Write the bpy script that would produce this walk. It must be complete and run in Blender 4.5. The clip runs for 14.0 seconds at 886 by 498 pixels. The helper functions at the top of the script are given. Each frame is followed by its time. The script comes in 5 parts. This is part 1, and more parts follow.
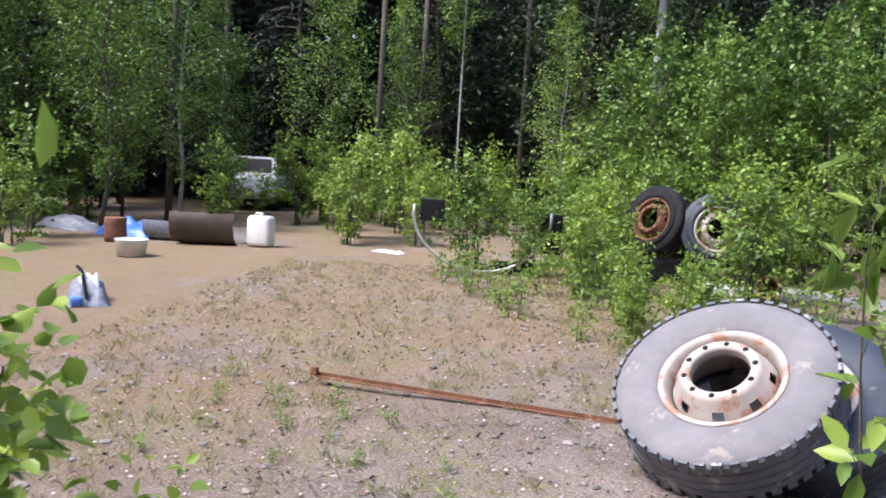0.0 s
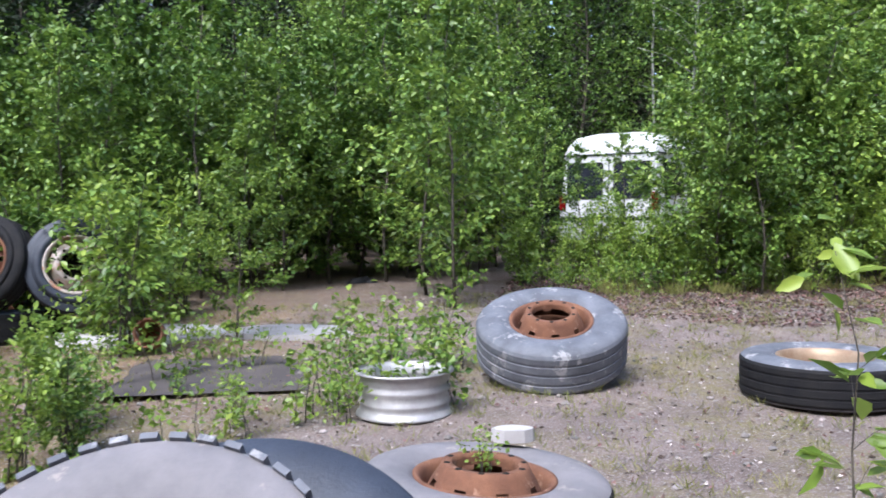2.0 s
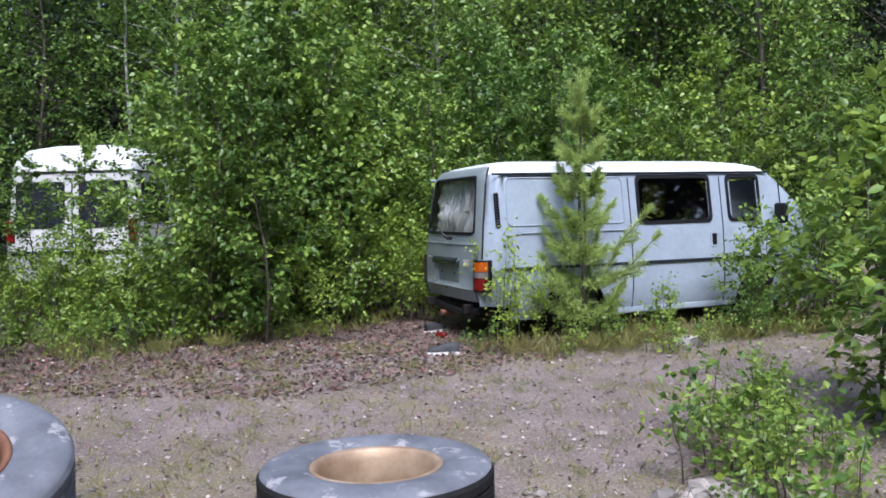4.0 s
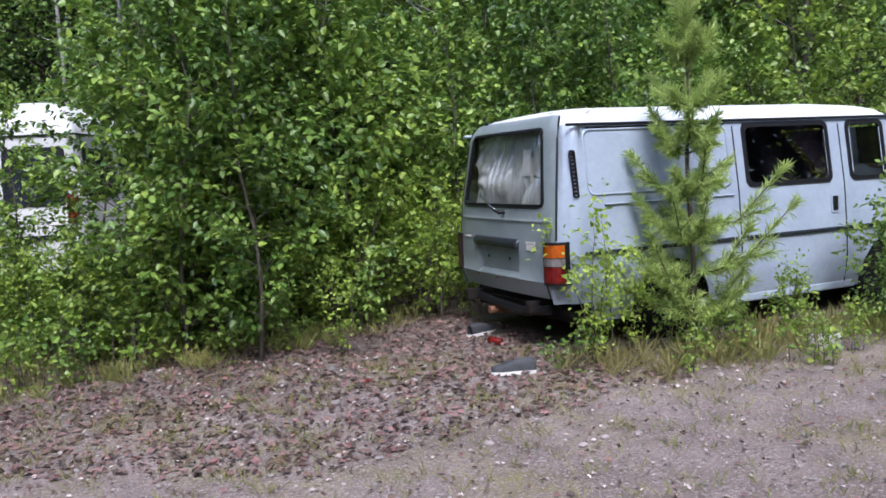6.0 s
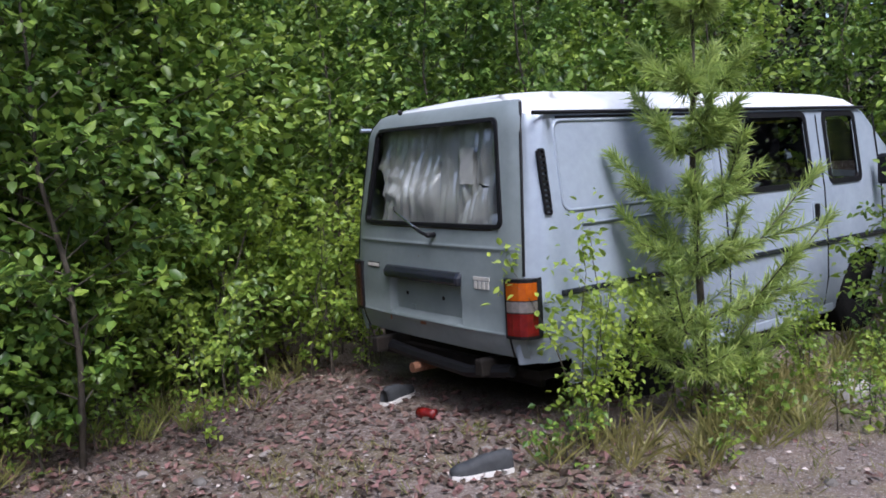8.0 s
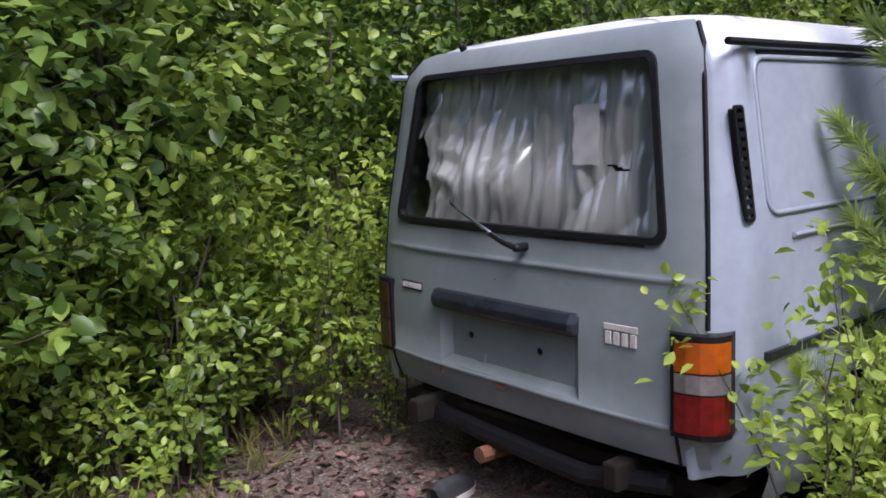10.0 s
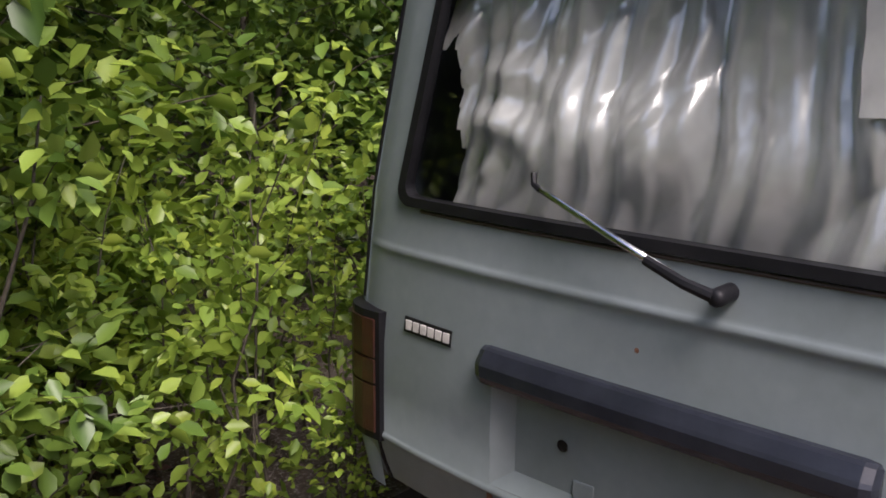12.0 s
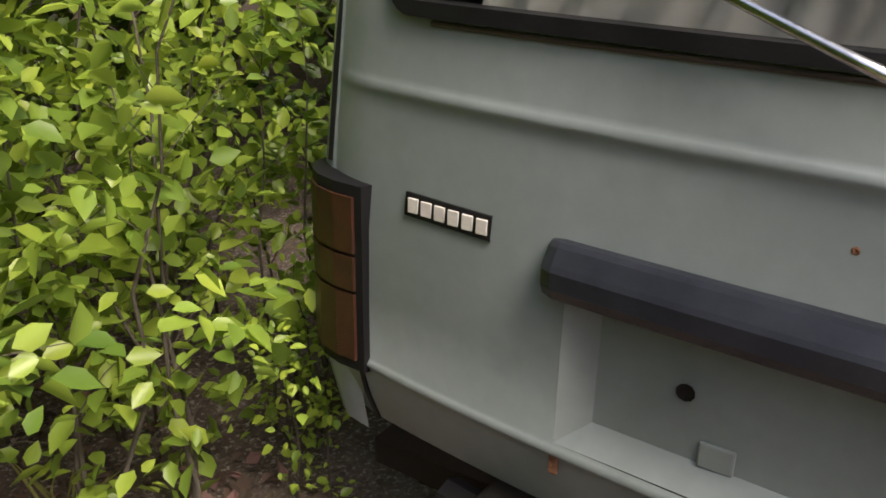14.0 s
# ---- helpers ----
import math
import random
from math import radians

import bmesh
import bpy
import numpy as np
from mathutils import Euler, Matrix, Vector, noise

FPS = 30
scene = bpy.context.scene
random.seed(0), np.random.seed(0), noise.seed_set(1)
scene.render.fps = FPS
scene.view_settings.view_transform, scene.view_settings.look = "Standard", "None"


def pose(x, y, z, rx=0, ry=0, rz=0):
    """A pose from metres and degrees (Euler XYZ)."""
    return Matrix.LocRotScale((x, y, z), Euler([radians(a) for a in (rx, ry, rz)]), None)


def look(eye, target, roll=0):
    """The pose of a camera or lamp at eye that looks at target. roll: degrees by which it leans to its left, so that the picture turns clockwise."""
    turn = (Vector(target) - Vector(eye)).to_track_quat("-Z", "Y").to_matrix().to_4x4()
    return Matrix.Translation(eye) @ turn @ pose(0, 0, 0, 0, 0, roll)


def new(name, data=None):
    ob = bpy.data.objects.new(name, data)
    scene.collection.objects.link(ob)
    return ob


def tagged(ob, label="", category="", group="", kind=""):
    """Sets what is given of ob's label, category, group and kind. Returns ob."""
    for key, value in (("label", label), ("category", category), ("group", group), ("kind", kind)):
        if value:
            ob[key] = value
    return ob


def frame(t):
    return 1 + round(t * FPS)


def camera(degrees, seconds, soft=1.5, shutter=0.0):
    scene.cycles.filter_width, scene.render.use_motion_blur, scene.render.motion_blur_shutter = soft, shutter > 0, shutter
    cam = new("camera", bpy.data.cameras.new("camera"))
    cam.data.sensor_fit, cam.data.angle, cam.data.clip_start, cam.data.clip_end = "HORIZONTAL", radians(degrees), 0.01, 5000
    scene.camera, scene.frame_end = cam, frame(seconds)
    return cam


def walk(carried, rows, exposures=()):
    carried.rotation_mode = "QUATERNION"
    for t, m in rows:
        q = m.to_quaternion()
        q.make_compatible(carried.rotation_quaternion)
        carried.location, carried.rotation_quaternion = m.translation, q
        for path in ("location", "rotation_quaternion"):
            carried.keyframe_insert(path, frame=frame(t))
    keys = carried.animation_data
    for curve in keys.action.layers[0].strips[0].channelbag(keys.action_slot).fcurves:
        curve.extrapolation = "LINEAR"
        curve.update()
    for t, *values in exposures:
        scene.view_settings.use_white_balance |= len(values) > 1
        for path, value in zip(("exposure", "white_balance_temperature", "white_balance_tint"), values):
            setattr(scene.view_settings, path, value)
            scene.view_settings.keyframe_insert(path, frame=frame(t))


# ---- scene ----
cam = camera(53.0, 14.0, soft=1.7, shutter=0.12)
PATH = [
    (0, (-2.573, -11.96, 1.19), (-4.067, -10.643, 1.007), 3.4),
    (0.5, (-3.031, -11.464, 1.158), (-4.354, -9.97, 1.028), 2.0),
    (1, (-3.434, -10.995, 1.165), (-4.505, -9.306, 1.149), 0.8),
    (1.5, (-3.683, -10.428, 1.163), (-4.337, -8.538, 1.119), -0.9),
    (2, (-3.8, -9.821, 1.184), (-4.125, -7.85, 1.074), -0.9),
    (2.5, (-3.804, -9.25, 1.21), (-3.769, -7.253, 1.121), -1.1),
    (3, (-3.766, -8.638, 1.244), (-3.324, -6.689, 1.167), -0.9),
    (3.5, (-3.641, -8.022, 1.273), (-2.964, -6.142, 1.198), -0.9),
    (3.7, (-3.584, -7.794, 1.256), (-2.847, -5.936, 1.184), -0.8),
    (5.8, (-3.329, -5.371, 1.342), (-2.485, -3.566, 1.17), -2.5),
    (6, (-3.322, -5.111, 1.325), (-2.459, -3.316, 1.149), -2.9),
    (6.5, (-3.136, -4.566, 1.325), (-2.163, -2.828, 1.139), -3.6),
    (7, (-3.007, -4.07, 1.355), (-1.855, -2.448, 1.152), -4.0),
    (7.5, (-2.966, -3.562, 1.392), (-1.764, -1.978, 1.179), -3.8),
    (8, (-2.942, -3.092, 1.398), (-1.711, -1.529, 1.195), -3.2),
    (8.2, (-2.913, -2.846, 1.415), (-1.665, -1.297, 1.211), -2.6),
    (10.3, (-1.961, -1.078, 1.372), (-0.654, 0.406, 1.071), -2.1),
    (10.5, (-1.884, -0.913, 1.355), (-0.551, 0.543, 1.035), -1.5),
    (11, (-1.627, -0.506, 1.33), (-0.25, 0.904, 0.991), -0.2),
    (11.5, (-1.409, -0.152, 1.334), (0.0, 1.219, 0.966), -0.1),
    (12, (-1.251, 0.199, 1.331), (0.214, 1.495, 0.913), 0.4),
    (12.5, (-1.074, 0.517, 1.279), (0.46, 1.696, 0.771), 0.3),
    (13, (-0.949, 0.713, 1.23), (0.634, 1.743, 0.573), 1.0),
    (13.5, (-0.897, 0.783, 1.198), (0.673, 1.777, 0.458), 1.3),
    (14, (-0.881, 0.785, 1.185), (0.667, 1.799, 0.429), 1.0),
]
EXPOSURES = [(0.0, 2.0, 6050, 14), (1.5, 2.1, 5750, 12), (2.0, 1.9, 5750, 12), (3.5, 1.6, 5750, 13), (6.0, 1.6, 5750, 16), (7.0, 1.6, 5800, 16), (8.0, 1.3, 5850, 16), (10.5, 1.3, 6100, 27), (11.3, 1.4, 6150, 29), (12.5, 1.55, 7000, 16), (14.0, 1.78, 7400, 14)]
walk(cam, [(t, look(eye, target, roll)) for t, eye, target, roll in PATH], EXPOSURES)

# ---- light ----
world = bpy.data.worlds.new("sky")
scene.world = world
world.use_nodes = True
wn = world.node_tree
sky = wn.nodes.new("ShaderNodeTexSky")
sky.sky_type, sky.sun_disc = "NISHITA", False
sky.sun_elevation, sky.sun_rotation = radians(52), radians(200)
sky.air_density, sky.dust_density = 1.0, 3.0
wn.links.new(sky.outputs[0], wn.nodes["Background"].inputs[0])
wn.nodes["Background"].inputs[1].default_value = 0.10
sun = new("sun", bpy.data.lights.new("sun", "SUN"))
sun.data.energy, sun.data.angle, sun.data.color = 1.5, radians(25), (1.0, 0.98, 0.95)
sun.matrix_world = look((-3, -9, 14), (0, 0, 0))

# ---- materials ----


def mat(name, base, base2=None, rough=0.7, metal=0.0, scale=8.0, bump=0.2, bscale=60.0, spots=None, spot_at=0.62, spot_scale=3.0, isl=0.0, objr=0.0, trans=0.0, spec=0.5, dist=0.01):
    """Two-scale noise colour, optional spots of a third colour, bump, per-island and per-object variation."""
    m = bpy.data.materials.new(name)
    m.use_nodes = True
    nt = m.node_tree
    N, L = nt.nodes, nt.links
    p = N["Principled BSDF"]
    p.inputs["Roughness"].default_value, p.inputs["Metallic"].default_value = rough, metal
    p.inputs["Specular IOR Level"].default_value = spec
    co = N.new("ShaderNodeTexCoord").outputs["Object"]

    def noise_out(sc, detail=5, rgh=0.6):
        n = N.new("ShaderNodeTexNoise")
        n.inputs["Scale"].default_value, n.inputs["Detail"].default_value, n.inputs["Roughness"].default_value = sc, detail, rgh
        L.new(co, n.inputs["Vector"])
        return n.outputs["Fac"]

    def ramp(src, a, b):
        r = N.new("ShaderNodeMapRange")
        r.inputs["From Min"].default_value, r.inputs["From Max"].default_value = a, b
        L.new(src, r.inputs["Value"])
        return r.outputs["Result"]

    def mix(fac, a, b, mode="MIX"):
        x = N.new("ShaderNodeMix")
        x.data_type, x.blend_type = "RGBA", mode
        for sock, v in ((x.inputs[0], fac), (x.inputs[6], a), (x.inputs[7], b)):
            if isinstance(v, bpy.types.NodeSocket):
                L.new(v, sock)
            else:
                sock.default_value = v if isinstance(v, float) else (*v, 1)
        return x.outputs[2]
    b2 = base2 or tuple(c * 0.7 for c in base)
    col = mix(ramp(noise_out(scale), 0.35, 0.65), base, b2)
    col = mix(0.35, col, mix(noise_out(scale * 9), (0.55, 0.55, 0.55), (1.25, 1.25, 1.25)), "MULTIPLY")
    if spots:
        col = mix(ramp(noise_out(spot_scale, 8, 0.7), spot_at, spot_at + 0.06), col, spots)
    for amount, kind in ((isl, "i"), (objr, "o")):
        if amount:
            if kind == "i":
                src = N.new("ShaderNodeNewGeometry").outputs["Random Per Island"]
            else:
                src = N.new("ShaderNodeObjectInfo").outputs["Random"]
            h = N.new("ShaderNodeHueSaturation")
            L.new(ramp(src, 0, 1), h.inputs["Value"])
            h.inputs["Value"].links[0].from_node.inputs["To Min"].default_value = 1 - amount
            h.inputs["Value"].links[0].from_node.inputs["To Max"].default_value = 1 + amount
            r2 = N.new("ShaderNodeMapRange")
            r2.inputs["To Min"].default_value, r2.inputs["To Max"].default_value = 0.5 + amount * 0.03, 0.5 - amount * 0.06
            L.new(src, r2.inputs["Value"])
            L.new(r2.outputs["Result"], h.inputs["Hue"])
            L.new(col, h.inputs["Color"])
            col = h.outputs["Color"]
    L.new(col, p.inputs["Base Color"])
    if bump:
        bn = N.new("ShaderNodeBump")
        bn.inputs["Strength"].default_value, bn.inputs["Distance"].default_value = bump, dist
        L.new(noise_out(bscale, 6), bn.inputs["Height"])
        L.new(bn.outputs[0], p.inputs["Normal"])
    if trans:
        t = N.new("ShaderNodeBsdfTranslucent")
        L.new(col, t.inputs["Color"])
        ms = N.new("ShaderNodeMixShader")
        ms.inputs[0].default_value = trans
        L.new(p.outputs[0], ms.inputs[1]), L.new(t.outputs[0], ms.inputs[2])
        L.new(ms.outputs[0], N["Material Output"].inputs["Surface"])
    return m


def glass_mat(name, tint, rough=0.02, ior=1.5):
    """Thin pane: clear or tinted, with a reflection that grows at a slant."""
    m = bpy.data.materials.new(name)
    m.use_nodes = True
    N, L = m.node_tree.nodes, m.node_tree.links
    clear, gloss, mx, fr = N.new("ShaderNodeBsdfTransparent"), N.new("ShaderNodeBsdfGlossy"), N.new("ShaderNodeMixShader"), N.new("ShaderNodeFresnel")
    clear.inputs["Color"].default_value = (*tint, 1)
    gloss.inputs["Roughness"].default_value = rough
    fr.inputs["IOR"].default_value = ior
    L.new(fr.outputs[0], mx.inputs[0]), L.new(clear.outputs[0], mx.inputs[1]), L.new(gloss.outputs[0], mx.inputs[2])
    L.new(mx.outputs[0], N["Material Output"].inputs["Surface"])
    return m


PAINT = mat("silver_paint", (0.355, 0.415, 0.49), (0.30, 0.35, 0.42), 0.24, 0.1, 2.5, 0.03, 300, spots=(0.22, 0.20, 0.16), spot_at=0.69, spot_scale=5)
# body paint darkened for the rear face: its shade is in the colour; spots are dirt
GATE_PAINT = mat("shaded_gate_paint", (0.225, 0.262, 0.272), (0.185, 0.218, 0.222), 0.4, 0.05, 3, 0.03, 300, spots=(0.2, 0.15, 0.1), spot_at=0.72, spot_scale=9)
WHITE_ROOF = mat("white_roof_paint", (0.72, 0.74, 0.76), (0.6, 0.62, 0.64), 0.4, 0, 3, 0.03, 200)
WHITE = mat("white_vehicle_paint", (0.62, 0.62, 0.62), (0.48, 0.49, 0.49), 0.45, 0, 2, 0.05, 100, spots=(0.3, 0.31, 0.24), spot_at=0.66)
BLACK = mat("black_rubber_seal", (0.010, 0.010, 0.012), None, 0.5, 0, 20, 0.1, 200, spec=0.25)
DARK = mat("dark_underside", (0.015, 0.014, 0.013), (0.02, 0.016, 0.013), 0.9, 0, 6, 0.4, 40, spec=0.15)
GARNISH = mat("blue_black_plastic_trim", (0.014, 0.016, 0.023), (0.022, 0.025, 0.034), 0.22, 0, 10, 0.05, 200)
CHROME = mat("worn_chrome", (0.7, 0.7, 0.7), (0.5, 0.5, 0.5), 0.18, 1.0, 20, 0.05, 200)
GREY_BADGE = mat("pale_badge", (0.62, 0.6, 0.56), (0.5, 0.48, 0.45), 0.45, 0, 40, 0.05, 200)
AMBER = mat("amber_lens", (0.42, 0.09, 0.005), (0.34, 0.07, 0.004), 0.15, 0, 30, 0.3, 500)
RED = mat("red_lens", (0.16, 0.008, 0.007), (0.1, 0.005, 0.005), 0.15, 0, 30, 0.3, 500)
CLEAR = mat("clear_lens", (0.2, 0.18, 0.175), (0.14, 0.13, 0.13), 0.15, 0, 30, 0.3, 500)
# far lamp's lenses: foliage shade put into the colour along with grime
LENS_SHADED_DIRTY = mat("shaded_grimy_lens", (0.05, 0.016, 0.008), (0.03, 0.012, 0.008), 0.4, 0, 30, 0.3, 300)
SHEET = mat("silver_plastic_sheet", (0.74, 0.74, 0.72), (0.62, 0.62, 0.60), 0.28, 0.4, 5, 0.12, 30)
PAPER = mat("white_paper", (0.7, 0.69, 0.67), (0.6, 0.59, 0.57), 0.7, 0, 15, 0.1, 60)
GLASS = glass_mat("clear_glass", (0.9, 0.92, 0.92))
TINT = glass_mat("violet_tinted_glass", (0.22, 0.16, 0.17), ior=2.2)
# dark colour standing in for the unlit inside of the van
INTERIOR_SHADE = mat("interior_shade", (0.05, 0.035, 0.035), None, 0.8, 0, 6, 0.1, 40)
RUBBER = mat("weathered_tyre_rubber", (0.155, 0.162, 0.185), (0.085, 0.09, 0.105), 0.7, 0, 5, 0.3, 90, spots=(0.28, 0.275, 0.28), spot_at=0.56, spot_scale=7)
RUBBER_BLUE = mat("blue_black_tyre_rubber", (0.035, 0.043, 0.062), (0.022, 0.027, 0.04), 0.6, 0, 5, 0.3, 90, spots=(0.12, 0.12, 0.135), spot_at=0.64, spot_scale=5)
RUBBER_PALE = mat("pale_sun_bleached_tyre_rubber", (0.21, 0.195, 0.20), (0.15, 0.142, 0.148), 0.8, 0, 4, 0.3, 90, spots=(0.27, 0.24, 0.22), spot_at=0.6, spot_scale=6)
TREAD = mat("dark_tread_rubber", (0.010, 0.010, 0.012), (0.018, 0.017, 0.017), 0.8, 0, 8, 0.4, 90, spec=0.2)
RUST = mat("orange_rust", (0.21, 0.095, 0.05), (0.13, 0.055, 0.03), 0.85, 0.1, 7, 0.5, 120, spots=(0.30, 0.17, 0.11), spot_at=0.58, spot_scale=10)
RIM_PALE = mat("cream_rim_paint", (0.46, 0.40, 0.36), (0.36, 0.31, 0.28), 0.55, 0, 6, 0.2, 120, spots=(0.34, 0.18, 0.12), spot_at=0.53, spot_scale=7)
RIM_GOLD = mat("dull_gold_rim", (0.42, 0.32, 0.22), (0.28, 0.18, 0.11), 0.55, 0.4, 6, 0.2, 120)
RIM_SILVER = mat("silver_rim_paint", (0.46, 0.45, 0.45), (0.34, 0.33, 0.33), 0.45, 0.3, 7, 0.15, 120, spots=(0.4, 0.3, 0.22), spot_at=0.68, spot_scale=9)
BARK = mat("grey_brown_bark", (0.10, 0.085, 0.065), (0.06, 0.05, 0.04), 0.9, 0, 14, 0.6, 60)
BIRCH = mat("white_birch_bark", (0.36, 0.35, 0.33), (0.26, 0.25, 0.24), 0.75, 0, 6, 0.3, 40, spots=(0.03, 0.03, 0.03), spot_at=0.6, spot_scale=9)
LEAF = mat("green_leaf", (0.15, 0.27, 0.042), (0.095, 0.19, 0.033), 0.42, 0, 1.2, 0, isl=0.5, objr=0.25, trans=0.28)
LEAF_LIGHT = mat("yellow_green_leaf", (0.22, 0.335, 0.05), (0.16, 0.27, 0.045), 0.4, 0, 1.5, 0, isl=0.4, objr=0.12, trans=0.42)
LEAF_YELLOW = mat("yellow_leaf", (0.32, 0.45, 0.07), (0.23, 0.36, 0.055), 0.38, 0, 3, 0, isl=0.35, objr=0.12, trans=0.42)
# darkened leaf for the wood edge: depth shade is put into its colour
LEAF_SHADED = mat("shaded_green_leaf", (0.030, 0.062, 0.014), (0.018, 0.04, 0.011), 0.6, 0, 1.0, 0, isl=0.3, objr=0.2, trans=0.25)
NEEDLE = mat("pine_needle", (0.44, 0.56, 0.17), (0.33, 0.45, 0.13), 0.5, 0, 3, 0, isl=0.3, trans=0.35)
# near black: the shade inside the dense wood is put into the needles
SPRUCE_SHADED = mat("shaded_spruce_needle", (0.013, 0.021, 0.010), (0.008, 0.014, 0.007), 0.7, 0, 2, 0, isl=0.3, objr=0.2, trans=0.1)
GRASS = mat("grass_blade", (0.19, 0.23, 0.05), (0.27, 0.25, 0.09), 0.6, 0, 0.8, 0, isl=0.3, trans=0.3)
LITTER = mat("dry_leaf_litter", (0.16, 0.105, 0.078), (0.08, 0.05, 0.038), 0.8, 0, 5, 0, isl=0.75)
PALE_CHIP = mat("pale_dry_flake", (0.46, 0.42, 0.39), (0.3, 0.25, 0.21), 0.8, 0, 5, 0, isl=0.5)
PEBBLE = mat("pale_pebble", (0.28, 0.25, 0.23), (0.18, 0.16, 0.145), 0.8, 0, 9, 0.3, 80, isl=0.45)
CONCRETE = mat("pale_concrete", (0.45, 0.43, 0.42), (0.34, 0.32, 0.31), 0.85, 0, 3, 0.4, 60)
MAT_DARK = mat("brown_black_felt", (0.05, 0.042, 0.042), (0.08, 0.066, 0.06), 0.9, 0, 4, 0.5, 60)
BLUE = mat("blue_tarpaulin", (0.05, 0.16, 0.5), (0.1, 0.22, 0.55), 0.4, 0, 5, 0.3, 40)
GREY_TARP = mat("grey_mottled_tarp", (0.23, 0.24, 0.29), (0.13, 0.135, 0.16), 0.6, 0, 16, 0.5, 40)
BROWN = mat("brown_plastic_sheet", (0.065, 0.045, 0.034), (0.04, 0.028, 0.022), 0.55, 0, 5, 0.3, 40)
PLASTIC = mat("white_plastic", (0.75, 0.74, 0.72), (0.62, 0.61, 0.58), 0.4, 0, 5, 0.1, 60)
SHOE = mat("dark_grey_shoe", (0.025, 0.028, 0.032), (0.045, 0.048, 0.052), 0.7, 0, 20, 0.3, 150)


def ground_mat():
    m = mat("gravel_ground", (0.245, 0.19, 0.165), (0.15, 0.112, 0.094), 0.9, 0, 2.2, 1.0, 45, spots=(0.34, 0.31, 0.29), spot_at=0.60, spot_scale=22, dist=0.03)
    nt = m.node_tree
    N, L = nt.nodes, nt.links
    p = N["Principled BSDF"]
    old = p.inputs["Base Color"].links[0].from_socket
    co = N.new("ShaderNodeTexCoord").outputs["Object"]
    sep = N.new("ShaderNodeSeparateXYZ")
    L.new(co, sep.inputs[0])

    def noise_out(sc):
        n = N.new("ShaderNodeTexNoise")
        n.inputs["Scale"].default_value, n.inputs["Detail"].default_value, n.inputs["Roughness"].default_value = sc, 7, 0.68
        L.new(co, n.inputs["Vector"])
        return n.outputs["Fac"]

    def rng(src, a, b, lo=0.0, hi=1.0):
        r = N.new("ShaderNodeMapRange")
        for k, v in zip(("From Min", "From Max", "To Min", "To Max"), (a, b, lo, hi)):
            r.inputs[k].default_value = v
        L.new(src, r.inputs["Value"])
        return r.outputs["Result"]

    def mul(a, b):
        x = N.new("ShaderNodeMath")
        x.operation = "MULTIPLY"
        L.new(a, x.inputs[0]), L.new(b, x.inputs[1])
        return x.outputs[0]

    def mix(fac, a, b):
        x = N.new("ShaderNodeMix")
        x.data_type = "RGBA"
        L.new(fac, x.inputs[0]), L.new(a, x.inputs[6])
        x.inputs[7].default_value = (*b, 1)
        return x.outputs[2]
    # orange-brown moss in the open yard, pale green moss in patches, brown litter by the thicket
    moss = mul(rng(noise_out(0.5), 0.34, 0.5), rng(sep.outputs[0], -5.5, -8.0))
    c = mix(mul(moss, rng(noise_out(14), 0.25, 0.6, 0.2, 0.85)), old, (0.22, 0.125, 0.036))
    c = mix(mul(rng(noise_out(0.9), 0.47, 0.6, 0, 0.75), rng(noise_out(11), 0.35, 0.6)), c, (0.18, 0.155, 0.045))
    c = mix(mul(rng(sep.outputs[1], -0.6, 1.2, 0, 0.85), rng(noise_out(9), 0.3, 0.6)), c, (0.07, 0.045, 0.035))
    # gravel grains, pale and dark
    c = mix(rng(noise_out(75), 0.54, 0.6, 0, 0.75), c, (0.40, 0.36, 0.34))
    c = mix(rng(noise_out(48), 0.45, 0.38, 0, 0.75), c, (0.07, 0.052, 0.043))
    L.new(c, p.inputs["Base Color"])
    return m


GROUND = ground_mat()

# ---- mesh helpers ----


def mesh_of(name, verts, faces, material, smooth=False):
    me = bpy.data.meshes.new(name)
    me.from_pydata([tuple(v) for v in verts], [], [tuple(int(i) for i in f) for f in faces])
    me.materials.append(material)
    if smooth:
        me.shade_smooth()
    me.update()
    return me


def part(name, data, material, parent=None, label="", smooth=False, m=None):
    """Links a bmesh, or (verts, faces), or a mesh as one object under parent."""
    if isinstance(data, bmesh.types.BMesh):
        me = bpy.data.meshes.new(name)
        data.to_mesh(me)
        data.free()
        me.materials.append(material)
        if smooth:
            me.shade_smooth()
    elif isinstance(data, bpy.types.Mesh):
        me = data
    else:
        me = mesh_of(name, data[0], data[1], material, smooth)
    ob = new(name, me)
    if parent:
        ob.parent = parent
    if m is not None:
        ob.matrix_basis = m
    if label:
        ob["label"] = label
    return ob


def thing(name, m, label, category, group="", kind=""):
    ob = new(name)
    ob.empty_display_size = 0.2
    ob.matrix_basis = m
    return tagged(ob, label, category, group, kind)


def box(sx, sy, sz, c=(0, 0, 0), bevel=0.0, seg=2):
    bm = bmesh.new()
    bmesh.ops.create_cube(bm, size=1)
    for v in bm.verts:
        v.co = Vector((v.co.x * sx + c[0], v.co.y * sy + c[1], v.co.z * sz + c[2]))
    if bevel:
        bmesh.ops.bevel(bm, geom=bm.edges[:], offset=bevel, segments=seg, affect="EDGES", profile=0.5)
    return bm


